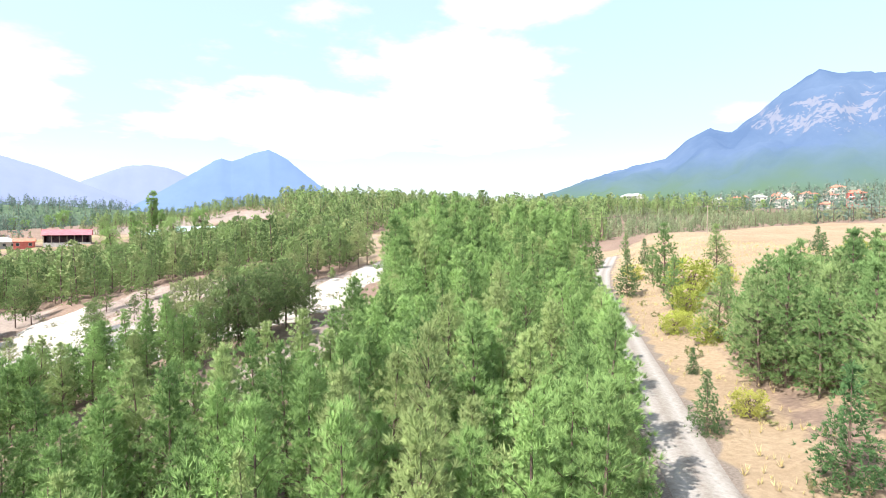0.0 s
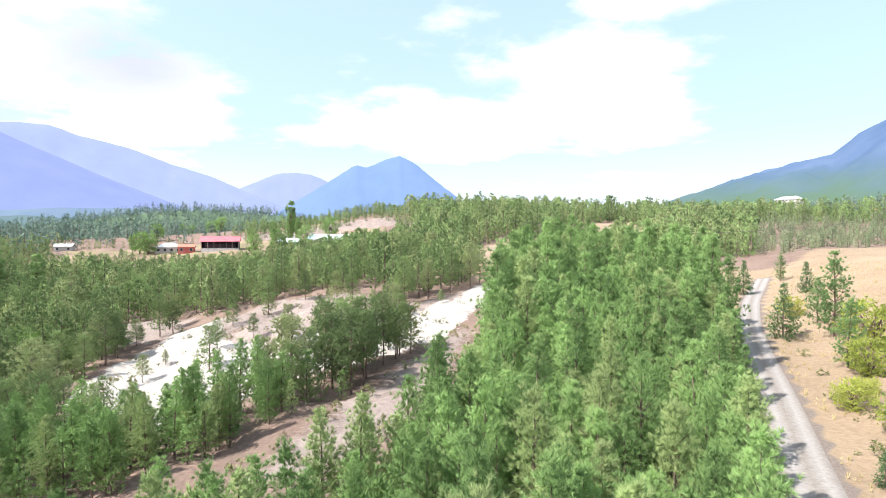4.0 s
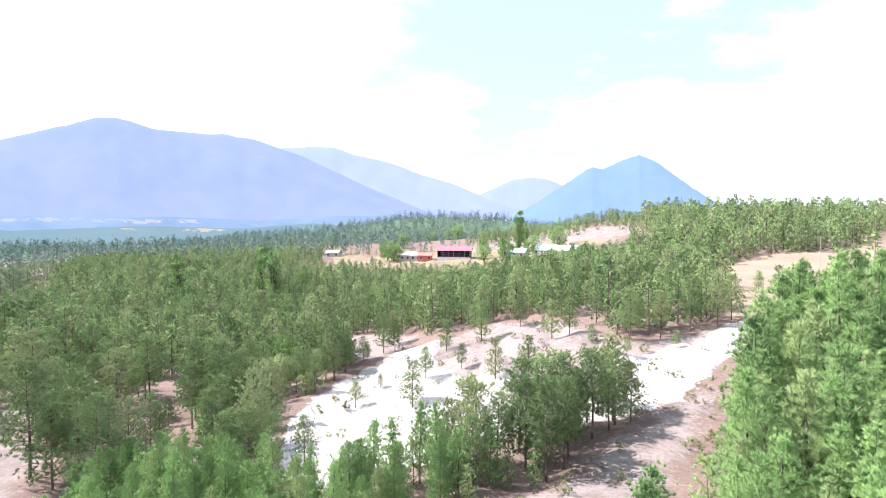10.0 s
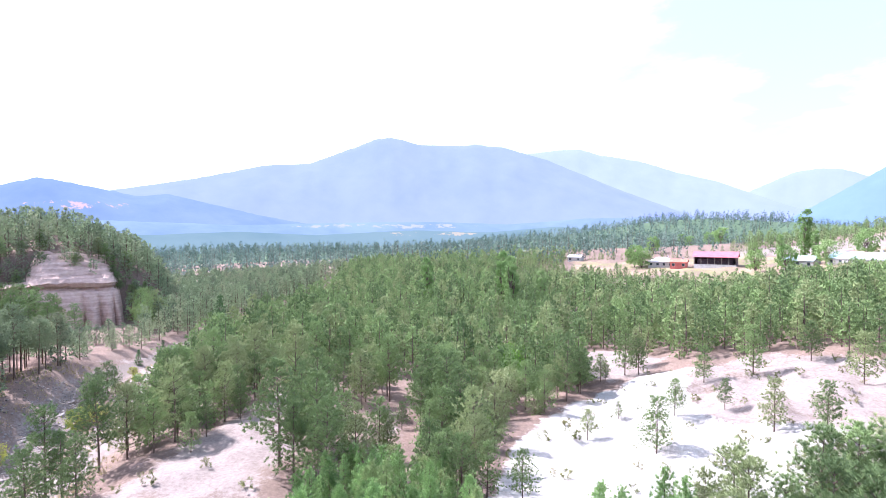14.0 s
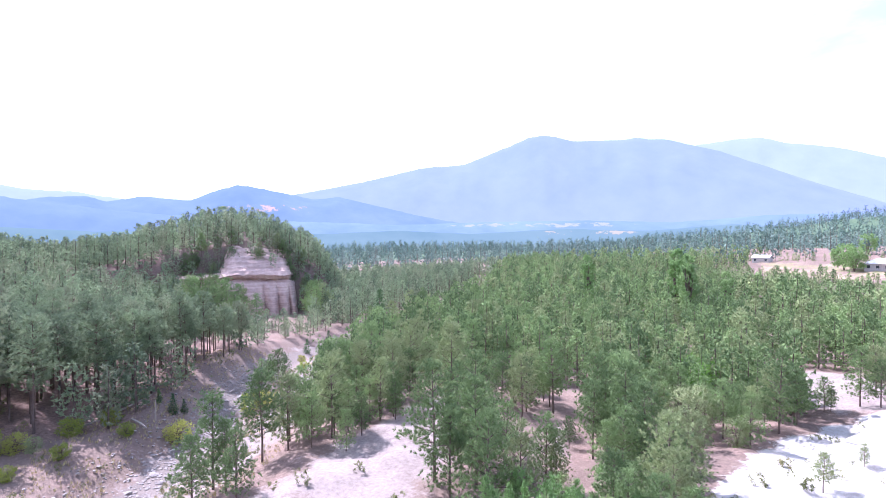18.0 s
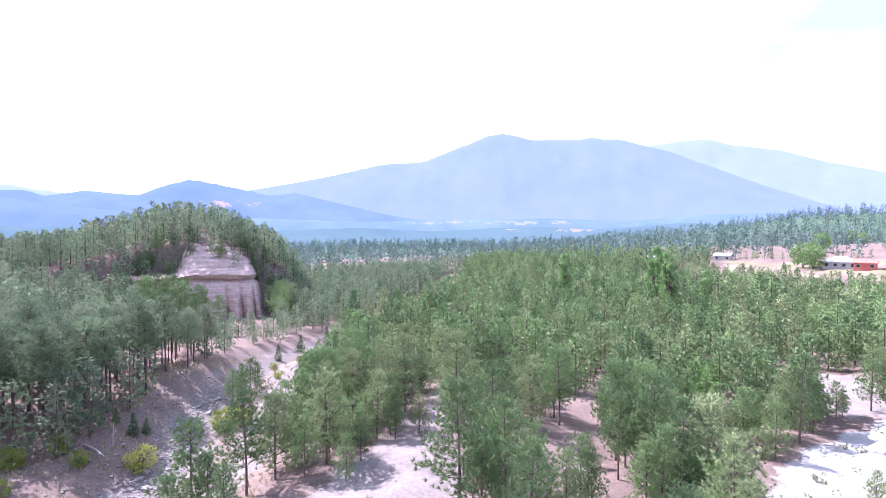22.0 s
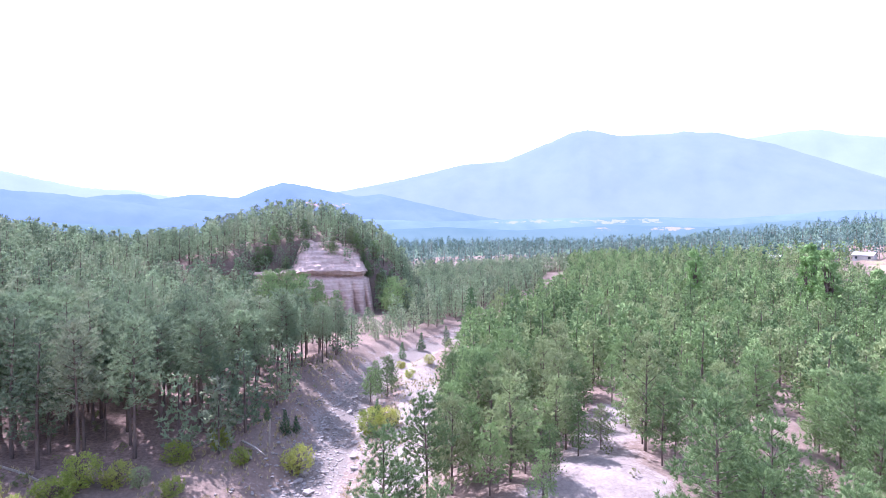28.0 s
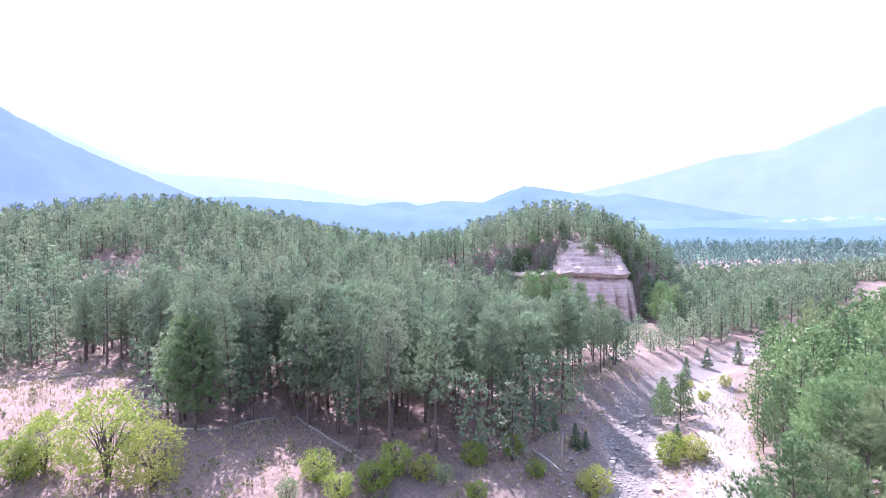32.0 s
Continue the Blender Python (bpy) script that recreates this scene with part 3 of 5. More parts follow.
def joined(pieces):
    vs, fs, base = [], [], 0
    for v, f in pieces:
        vs.append(v)
        fs.append(np.asarray(f) + base)
        base += len(v)
    return np.concatenate(vs), np.concatenate(fs)


def conifer(rng, tall, bare, radius, whorls, per, step, leaf, wide, count, shape, rise, sides=6, lean=0.02):
    """A conifer of height `tall`: trunk with limbs, and crown. bare: how much of the trunk is bare; shape: bulge of the outline."""
    bend = rng.normal(0, lean, 2) * tall
    trunk_line = [(bend[0] * u * u + 0.05 * math.sin(5 * u), bend[1] * u * u, tall * u * 0.97) for u in np.linspace(0, 1, 7 if sides > 4 else sides - 1)]
    wood = [tube([(trunk_line[0][0], trunk_line[0][1], -0.4)] + trunk_line, tall * np.interp(np.linspace(0, 1, len(trunk_line) + 1), [0, 0.15, 0.7, 1], [0.017, 0.014, 0.007, 0.001]), sides)]
    at, along = [], []
    for k in range(whorls):
        u = (k + rng.uniform(0, 0.7)) / whorls
        z = tall * (bare + (1 - bare) * u) * 0.98
        reach = radius * (1 - u) ** shape * min(1.0, 0.7 + 1.6 * u) * rng.uniform(0.7, 1.2)
        x0, y0 = bend[0] * (z / tall) ** 2, bend[1] * (z / tall) ** 2
        first = rng.uniform(0, 6.28)
        for j in range(per):
            a = first + 6.283 * j / per + rng.normal(0, 0.25)
            ln = max(0.25, reach * rng.uniform(0.65, 1.15))
            tilt = rise + 0.5 * u + rng.normal(0, 0.12)
            d = np.array([math.cos(a) * math.cos(tilt), math.sin(a) * math.cos(tilt), math.sin(tilt)])
            start, tip = np.array([x0, y0, z]), np.array([x0, y0, z]) + d * ln
            if ln > 1.1 and sides > 4 and j % 2 == 0:
                wood.append(tube([start, (start + tip) / 2, tip], [0.012 * ln + 0.012, 0.008 * ln + 0.008, 0.004], 3))
            n = max(2, int(ln / step))
            f = np.linspace(0.36, 1.0, n)[:, None] ** 0.75 + rng.normal(0, 0.05, (n, 1))
            at.append(start + d * ln * f + rng.normal(0, 0.075 * ln + 0.05, (n, 3)) * (0.4 + f))
            along.append(np.repeat(d[None], n, 0))
    at.append(np.array([[bend[0], bend[1], tall * v] for v in (0.93, 0.96, 0.99)]))
    along.append(np.array([[0, 0, 1.0]] * 3))
    crown = blades(rng, np.concatenate(at), np.concatenate(along), count, leaf, wide)
    return joined(wood), crown


def far_conifer(rng, tall, bare, radius, tufts, leaf, wide, count, top=0.55, sides=3):
    """A conifer that stays far off: trunk, and tufts that fill a rounded crown."""
    bend = rng.normal(0, 0.015, 2) * tall
    line = [(0, 0, -0.4), (bend[0] * 0.25, bend[1] * 0.25, tall * 0.5), (bend[0], bend[1], tall * 0.95)]
    wood = tube(line, tall * np.array([0.016, 0.01, 0.002]), sides)
    u = rng.uniform(0, 1, tufts) ** 1.15
    a = rng.uniform(0, 6.283, tufts)
    reach = radius * (1 - u) ** top * np.minimum(1.0, 0.6 + 2.2 * u) * (0.8 + 0.3 * np.sin(3 * a + 9 * u))
    r = reach * rng.uniform(0.2, 1, tufts) ** 0.5
    z = tall * (bare + (0.97 - bare) * u)
    at = np.stack([np.cos(a) * r + bend[0] * u * u, np.sin(a) * r + bend[1] * u * u, z], -1)
    along = unit(np.stack([np.cos(a), np.sin(a), 0.2 + 0.9 * u], -1))
    return wood, blades(rng, at, along, count, leaf, wide, 0.7, 0.45)


def outward(v):
    """The way out of a crown at each of its points: from its axis, and up."""
    low, high = np.percentile(v[:, 2], 8), v[:, 2].max()
    wide = max(0.1, np.percentile(np.hypot(v[:, 0], v[:, 1]), 90))
    u = np.clip((v[:, 2] - low) / max(0.1, high - low), 0, 1)
    return unit(np.stack([v[:, 0] / wide, v[:, 1] / wide, -0.25 + 1.1 * u], -1))


def part(name, mesh, parent, label=""):
    ob = new(name, mesh)
    ob.parent = parent
    if label:
        tagged(ob, label)
    return ob


def tree_thing(name, label, category, wood, crown, leaf_mat, wood_mat=None):
    top = tagged(new(name), label, category)
    part("trunk", mesh_from("trunk", *wood, wood_mat or bark, smooth_faces=True), top)
    part("crown", mesh_from("crown", *crown, leaf_mat, out=outward(crown[0])), top)
    return top


class Planter:
    """Places copies of a few built trees; the first of each is used as it stands."""

    def __init__(self, group, makers):
        self.group, self.makers, self.made = group, makers, []

    def plant(self, kind, x, y, size, turn, sink=0.1, lean=0.0):
        while len(self.made) <= kind:
            self.made.append(None)
        m = Matrix.Translation((x, y, float(ground_height(x, y)) - sink)) @ Euler((lean, 0, turn)).to_matrix().to_4x4()
        if self.made[kind] is None:
            ob = tagged(self.makers[kind](), group=self.group)
            self.made[kind] = ob
            ob.matrix_basis = m
            ob.scale = (size,) * 3
            return ob
        base = self.made[kind]
        keep = base.scale.copy()
        base.scale = (size,) * 3
        ob = copy_thing(base, m)
        base.scale = keep
        return ob


def scatter(rng, box, spacing, jitter=0.42):
    """Uneven rows of places over a box."""
    x0, y0, x1, y1 = box
    gx, gy = np.meshgrid(np.arange(x0, x1, spacing), np.arange(y0, y1, spacing))
    gx = gx + (np.arange(gx.shape[0])[:, None] % 2) * spacing / 2
    x = gx.ravel() + rng.uniform(-jitter, jitter, gx.size) * spacing
    y = gy.ravel() + rng.uniform(-jitter, jitter, gx.size) * spacing
    order = rng.permutation(len(x))
    return x[order], y[order]


def open_ground(x, y):
    """Where no wood grows."""
    road, _ = from_line(x, y, ROAD)
    stream, along = from_line(x, y, STREAM)
    out = (road < 2.6) | ((stream < 7.0) & (along < 8)) | (from_line(x, y, TRACK)[0] < 3.2)
    for ring in (SAND, BARE_WEST, BARE_GAP, UPPER, FIELD, FARM, CLEARING, WEST_BARE, WEST_SLOPE, CLIFF, FOOT, FARM_BANK, GAP_WEST, WILLOW_GRASS, BARE_NORTH, BARE_SMALL):
        out |= inside(x, y, ring)
    return out


rng = np.random.default_rng(5)
YOUNG, TALL = "young bushy green pine with long upright needle shoots", "tall dark green pine with a long bare trunk"
young = [lambda k=k: tree_thing("pine_tree", YOUNG, "pine tree", *conifer(np.random.default_rng(20 + k), 7.0 + 0.5 * (k % 3), 0.10 + 0.06 * (k % 2), 1.62 + 0.12 * (k % 3), 16, 8, 0.21, 0.29, 0.029, 24, 0.46, 0.5), needles) for k in range(6)]
tall = [lambda k=k: tree_thing("tall_pine", TALL, "pine tree", *conifer(np.random.default_rng(60 + k), 14.0 + 0.7 * k, (0.46, 0.42, 0.28, 0.22)[k], 3.1, 14, 8, 0.32, 0.42, 0.07, 16, 0.36, 0.2), dark_needles) for k in range(4)]
firs = [lambda k=k: tree_thing("fir_tree", "dark green conical fir with drooping tiers", "fir tree", *conifer(np.random.default_rng(80 + k), 6.0, 0.02, 1.9, 20, 9, 0.2, 0.26, 0.05, 10, 0.9, -0.1), fir_needles) for k in range(2)]


def broadleaf(rng, tall, radius, stems, clumps, leaf, wide, count, low=0.15):
    """A broad-leaved tree or bush: several stems that fork, with clumps of leaves round their ends."""
    wood, at = [], []
    for s in range(stems):
        a = 6.283 * s / stems + rng.normal(0, 0.4)
        lean = rng.uniform(0.15, 0.75) * radius
        top = np.array([math.cos(a) * lean, math.sin(a) * lean, tall * rng.uniform(0.55, 0.85)])
        mid = top * (0.35, 0.35, 0.5)
        wood.append(tube([(0, 0, -0.3), mid, top], [0.018 * tall, 0.012 * tall, 0.004 * tall], 5))
        for _ in range(3):
            b = rng.uniform(0, 6.28)
            tip = mid + (top - mid) * rng.uniform(0.1, 0.9) + np.array([math.cos(b), math.sin(b), 0.5]) * radius * rng.uniform(0.3, 0.6)
            wood.append(tube([mid, (mid + tip) / 2 + (0, 0, 0.1 * tall), tip], [0.008 * tall, 0.006 * tall, 0.002 * tall], 3))
    for _ in range(clumps):
        u, a = rng.uniform(low, 1.0), rng.uniform(0, 6.283)
        r = radius * math.sqrt(max(0.05, 1 - ((u - 0.55) / 0.52) ** 2)) * rng.uniform(0.45, 1.0)
        c = np.array([math.cos(a) * r, math.sin(a) * r, u * tall])
        at.append(c + rng.normal(0, 0.11 * radius, (7, 3)))
    at = np.concatenate(at)
    return joined(wood), blades(rng, at, unit(at - (0, 0, 0.4 * tall)), count, leaf, wide, 1.0, 0.1)


bushes = [
    lambda: tree_thing("broadleaf_tree", "yellow-green broad-leaved tree turning to autumn", "tree", *broadleaf(np.random.default_rng(1), 7.0, 3.4, 7, 200, 0.26, 0.14, 5), leaves),
    lambda: tree_thing("leafy_bush", "round yellow-green leafy bush on dry ground", "bush", *broadleaf(np.random.default_rng(2), 2.6, 1.6, 7, 130, 0.17, 0.09, 5, 0.06), leaves),
    lambda: tree_thing("willow_bush", "pale grey-green willow bush", "bush", *broadleaf(np.random.default_rng(3), 4.5, 2.3, 7, 90, 0.34, 0.1, 5, 0.1), pale_leaves),
    lambda: tree_thing("poplar_tree", "slender light green poplar", "poplar tree", *broadleaf(np.random.default_rng(4), 16.0, 2.1, 3, 150, 0.55, 0.34, 4, 0.06), poplar_leaves),
    lambda: tree_thing("round_tree", "dark green round-headed tree by the farm", "tree", *broadleaf(np.random.default_rng(6), 9.0, 4.0, 6, 110, 0.5, 0.36, 4), poplar_leaves),
    lambda: tree_thing("leafy_bush", "bright green leafy bush among the pines", "bush", *broadleaf(np.random.default_rng(8), 3.4, 2.0, 7, 110, 0.24, 0.13, 5, 0.06), fresh_leaves),
]

# trees that stand by themselves: place and height
FIRS = [(60, 96, 9.0), (66, 104, 8.0), (74, 100, 7.5), (82, 92, 6.5), (18.4, 10.6, 3.9), (27.3, 20.8, 2.3), (52.5, 61, 8.0), (71.3, 41.5, 4.9), (18.5, 2.8, 6.0), (-100.9, 15.9, 3.3), (-102.4, 17.5, 2.3), (-157, 72, 13.0), (-103.3, 29.0, 3.3), (-140.1, 46.2, 3.8), (-147.7, 53.8, 4.3), (-104, 14.0, 2.4), (-48.2, 57.4, 7.0), (-151, 62, 5.0), (96, 60, 5.0), (88, 48, 4.2)]
BANK_PINES = [(58.5, 59.1, 12.0), (46.5, 44.0, 7.6), (69.4, 58.6, 8.4), (92, 112, 7.0), (30.1, 14.9, 10.6), (31.2, 18.7, 8.2), (32.5, 10.6, 9.4), (29.0, 6.6, 8.6), (25.5, 4.6, 7.7), (27.5, 1.0, 7.8), (34.9, 16.5, 8.4), (36.5, 11.5, 8.2), (38, 5, 9.0), (33, 2, 9.0), (42, 12, 8.5), (24, -3, 7.5), (40, 20, 7.5), (62, 66, 7.0), (48.5, 37, 5.5), (35.5, 22.5, 7.0)]
SAND_PINES = [(-27.2, 67.0, 6.4), (-29.7, 78.3, 4.9), (-37.3, 69.9, 4.0), (-38.4, 80.4, 2.5), (-25.7, 84.5, 4.1), (-19.1, 80.3, 6.4), (-54.9, 99.1, 5.9), (-56.3, 97.0, 5.8), (-50.2, 98.6, 3.7), (-46.2, 103.5, 6.8), (-32.6, 97.0, 6.0), (-0.2, 88.2, 2.9), (6.9, 90.1, 2.8), (-2.8, 65.0, 7.7), (28.2, 140.4, 4.9), (30.4, 133.0, 7.2), (0.2, 95, 8.8), (5.1, 98.3, 8.0), (10.1, 102.4, 9.7), (14.8, 105.8, 9.5), (-12.9, 97.6, 7.0), (17.8, 111, 8.5), (-13.4, 76.5, 6.2), (-27.0, 101.8, 7.8), (-9.9, 98.5, 6.6), (-5.9, 96.1, 3.6), (-51.2, 91.1, 7.2), (-53.1, 90.3, 8.2), (-53.0, 87.3, 5.2), (-48.4, 107.3, 7.6), (-15.6, 105.6, 2.4), (-21, 110, 6.5)]
WEST_PINES = [(-78.9, 52.3, 6.0), (-73.6, 41.0, 5.4), (-74.7, 44.9, 4.9), (-67.4, 32.3, 4.8), (-70.3, 35.2, 5.2), (-60.5, 58.8, 4.1), (-57, 64, 12.0), (-53.2, 60.8, 11.4), (-50.7, 97.8, 5.1), (-58.2, 102.2, 5.7), (-48.1, 102.0, 8.6), (-64.7, 106.2, 8.6), (-76, 38.4, 6.2), (-73, 32.7, 5.6), (-71.5, 29.5, 6.6), (-83, 47.5, 7.5), (-84.7, 64.4, 4.5), (-47.0, 37.7, 9.6), (-51.1, 36.5, 8.6), (-46.6, 40.8, 8.1), (-55.3, 45.6, 7.6), (-57.6, 43.5, 8.0), (-48.6, 53.1, 6.9), (-31.4, 48.3, 4.9), (-34.4, 46.9, 5.5), (-96.5, -27.6, 13.0), (-114.0, 31.2, 5.8), (-114.8, 34.3, 7.0), (-118.8, 36.5, 5.0), (-120, 34, 5.0), (-117, 33, 4.6), (-98.5, -29.8, 12.0)]
BUSHES = [(53.0, 47.5, 5.6), (36.8, 33.0, 2.6), (35.7, 27.7, 2.7), (22.8, 11.5, 1.8), (76, 40, 3.1), (-101.3, 27.3, 3.2), (-99.9, 29.6, 2.6), (-93.9, 16.4, 3.0), (-129.0, 47.9, 1.8), (-85.2, -38.5, 3.6), (-95.5, -43.9, 1.9), (-90.0, -12.3, 2.8), (-89.2, -6.3, 2.9), (-92.0, -4.7, 2.9), (-95.4, 3.6, 2.5), (-91.9, -1.6, 2.4), (-98.5, -41.5, 1.3), (-87.2, -9.5, 2.4), (-97.5, 8.0, 2.2), (-93.5, 10.0, 1.8), (-88, 3.5, 1.8), (-84, -1.0, 1.6), (62, 50, 3.0), (64, 74, 3.4), (41, 36, 1.8), (-104, 29, 2.0), (-122, 41, 1.6), (-132, 43, 1.6), (46, 41, 3.6)]
GREEN_BUSHES = [(-75, 101, 4.6), (-71, 98, 4.2), (-68, 94, 4.6), (-66, 90, 4.0), (-72, 104, 4.0), (-77, 106, 3.6), (-63, 88, 3.0), (-60, 94, 2.6), (-56, 86, 2.4), (-52, 66, 2.6), (-49, 64, 2.2), (40, 26, 3.0), (44, 30, 2.6), (-78, 108, 4.0)]
WILLOWS = [(-56.5, 76.5, 6.4), (-53.2, 71.5, 5.0), (-58.5, 80.4, 5.4), (-50.6, 77.4, 3.6), (-86.0, -14.0, 2.2), (-90.5, 0.4, 2.0)]
POPLARS = [(-62, 318, 24), (-113, 152, 20), (-121, 157, 21), (-125.5, 167, 19), (-150, 148, 19), (-56, 308, 14), (-68, 300, 15), (-105, 158, 15)]
ROUND_TREES = [(-140, 300, 12), (-134, 296, 11), (-158, 366, 11), (-48, 286, 10), (-62, 282, 11), (-75, 286, 10), (-190, 520, 10), (-205, 540, 12), (-148, 470, 13), (-160, 480, 11), (-90, 340, 8), (-36, 300, 11), (386, 275, 7), (417, 261, 8), (375, 304, 7), (426, 298, 8), (394, 346, 8), (437, 363, 9), (471, 341, 8), (383, 368, 7), (457, 378, 8), (429, 389, 8), (508, 312, 9), (485, 360, 9), (366, 326, 6), (446, 275, 8)]


BANK_EXTRA = []
bx, by = scatter(rng, (20, -16, 64, 30), 3.1)
for px, py in zip(bx, by):
    if inside(px, py, BANK_WOOD) and min(math.hypot(px - r[0], py - r[1]) for r in BANK_PINES) > 1.6:
        BANK_EXTRA.append((int(rng.integers(6)), float(px), float(py), float(rng.uniform(0.9, 1.25))))


def plant_all(planter, kinds, rows, built):
    for n, (x, y, high) in enumerate(rows):
        k = kinds[n % len(kinds)]
        planter.plant(k, x, y, high / built[k], n * 2.4)


pine_high = [7.0 + 0.5 * (k % 3) for k in range(6)]
near_pines = Planter("young pines below the flight", young)
plant_all(Planter("firs", firs), (0, 1), FIRS, (6.0, 6.0))
shrubs = Planter("bushes and broad-leaved trees", bushes)
plant_all(shrubs, (1,), BUSHES, {1: 2.6})
plant_all(shrubs, (5,), GREEN_BUSHES, {5: 3.4})
plant_all(shrubs, (2,), WILLOWS, {2: 4.5})
plant_all(shrubs, (3,), POPLARS, {3: 16.0})
plant_all(shrubs, (4,), ROUND_TREES, {4: 9.0})
shrubs.plant(0, -86.5, -31.0, 1.15, 0.5)
shrubs.plant(0, -86.0, -26.5, 0.85, 1.7)
shrubs.plant(0, -86.5, -37.0, 0.7, 4.1)
shrubs.plant(0, -82.0, -41.0, 0.7, 2.5)

edge = [lambda k=k: tree_thing("wood_pine", "broad grey-green pine with a rounded crown at the wood's edge", "pine tree", *conifer(np.random.default_rng(110 + k), 9.0, (0.12, 0.2, 0.28, 0.16, 0.22)[k], 2.75, 13, 8, 0.28, 0.35, 0.05, 19, 0.38, 0.3), wood_needles) for k in range(5)]
bank = [lambda k=k: tree_thing("bank_pine", "dark green bushy pine on the bank above the road", "pine tree", *conifer(np.random.default_rng(210 + k), 9.0, 0.05, 2.3 + 0.2 * k, 15, 8, 0.26, 0.34, 0.045, 20, 0.5, 0.38), bank_needles) for k in range(3)]
bank_pines = Planter("pines on the bank above the road", bank)
plant_all(bank_pines, (0, 1, 2), BANK_PINES, [9.0] * 3)
edge_pines = Planter("pines at the edge of the wood", edge)
plant_all(edge_pines, (0, 1, 2, 3, 4), SAND_PINES, [9.0] * 5)

# young pines under the flight; those past the first few hundred are one wood
for row in BANK_EXTRA:
    bank_pines.plant(row[0] % 3, row[1], row[2], 0.8 * row[3], row[2])
x, y = scatter(rng, (-60, -20, 55, 122), 2.35)
keep = (inside(x, y, STRIP) | inside(x, y, ROW)) & ~inside(x, y, SAND) & ~inside(x, y, BARE_GAP) & (from_line(x, y, ROAD)[0] > 3.6) & (np.hypot(x + 6.3, y + 13.3) > 12.5)
keep &= inside(x, y, STRIP) | ((rng.uniform(0, 1, len(x)) < 0.88) & ((x > -41) | (y < 40)))
x, y = x[keep], y[keep]
order = np.argsort(np.minimum.reduce([np.hypot(x - 7, y - 12), np.hypot(x + 6, y - 22), np.hypot(x + 26, y - 32), 0.8 * np.hypot(x + 4, y - 50)]))
x, y = x[order], y[order]


def strip_size(px, py):
    """The pines are low on the slope to the west and grow tall towards the far end of the strip."""
    return 0.74 + 0.3 * smooth(36, 46, np.asarray(py) + 0.15 * np.asarray(px)) * (np.asarray(px) - 0.32 * np.asarray(py) <= -18) + (0.22 * smooth(-16, 4, px) + 0.88 * smooth(18, 70, py) * (1 - 0.35 * smooth(78, 98, py))) * (np.asarray(px) - 0.32 * np.asarray(py) > -18)


strip = inside(x, y, STRIP) | ((y < 43) & (x < -12))
for px, py in zip(x[~strip], y[~strip]):
    edge_pines.plant(int(rng.integers(5)), px, py, rng.uniform(0.72, 1.12) * 0.9 * float(strip_size(px, py)), rng.uniform(0, 6.28))
x, y = x[strip], y[strip]
for px, py in list(zip(x[:215], y[:215])):
    near_pines.plant(int(rng.integers(6)), px, py, rng.uniform(0.82, 1.18) * float(strip_size(px, py)), rng.uniform(0, 6.28))
plantation = [lambda k=k: tree_thing("plantation_pine", "tall slim young pine in a dense planted strip", "pine tree", *conifer(np.random.default_rng(30 + k), 10.0 + 0.5 * (k % 3), 0.12, 1.9 + 0.12 * (k % 2), 18, 8, 0.24, 0.33, 0.04, 20, 0.46, 0.5), needles) for k in range(5)]
planted = Planter("planted pines beside the road", plantation)
for px, py in list(zip(x[215:], y[215:])):
    planted.plant(int(rng.integers(5)), px, py, rng.uniform(0.82, 1.18) * float(strip_size(px, py)) * (0.74 if px > -14 else 0.62), rng.uniform(0, 6.28))

stand_pines = Planter("tall pines of the stand on the slope", tall)
STAND = [(-120, -62), (-119, -46), (-107, -38), (-97, -30), (-97, -25), (-104, -20), (-97, -10), (-95, -4), (-99, 3), (-105, 9), (-112, 17), (-126, 27), (-137, 33), (-150, 22), (-160, 0), (-160, -25), (-150, -62)]
x, y = scatter(rng, (-170, -64, -85, 45), 3.7)
keep = inside(x, y, STAND) & ~inside(x, y, WEST_BARE) & (from_line(x, y, STREAM)[0] > 6)
for px, py in list(zip(x[keep], y[keep])):
    stand_pines.plant(int(rng.integers(2)) + (0 if from_line(px, py, STREAM)[0] < 26 else 2), px, py, rng.uniform(0.82, 1.12) * (1.0 - 0.38 * float(smooth(112, 142, -px))), rng.uniform(0, 6.28))


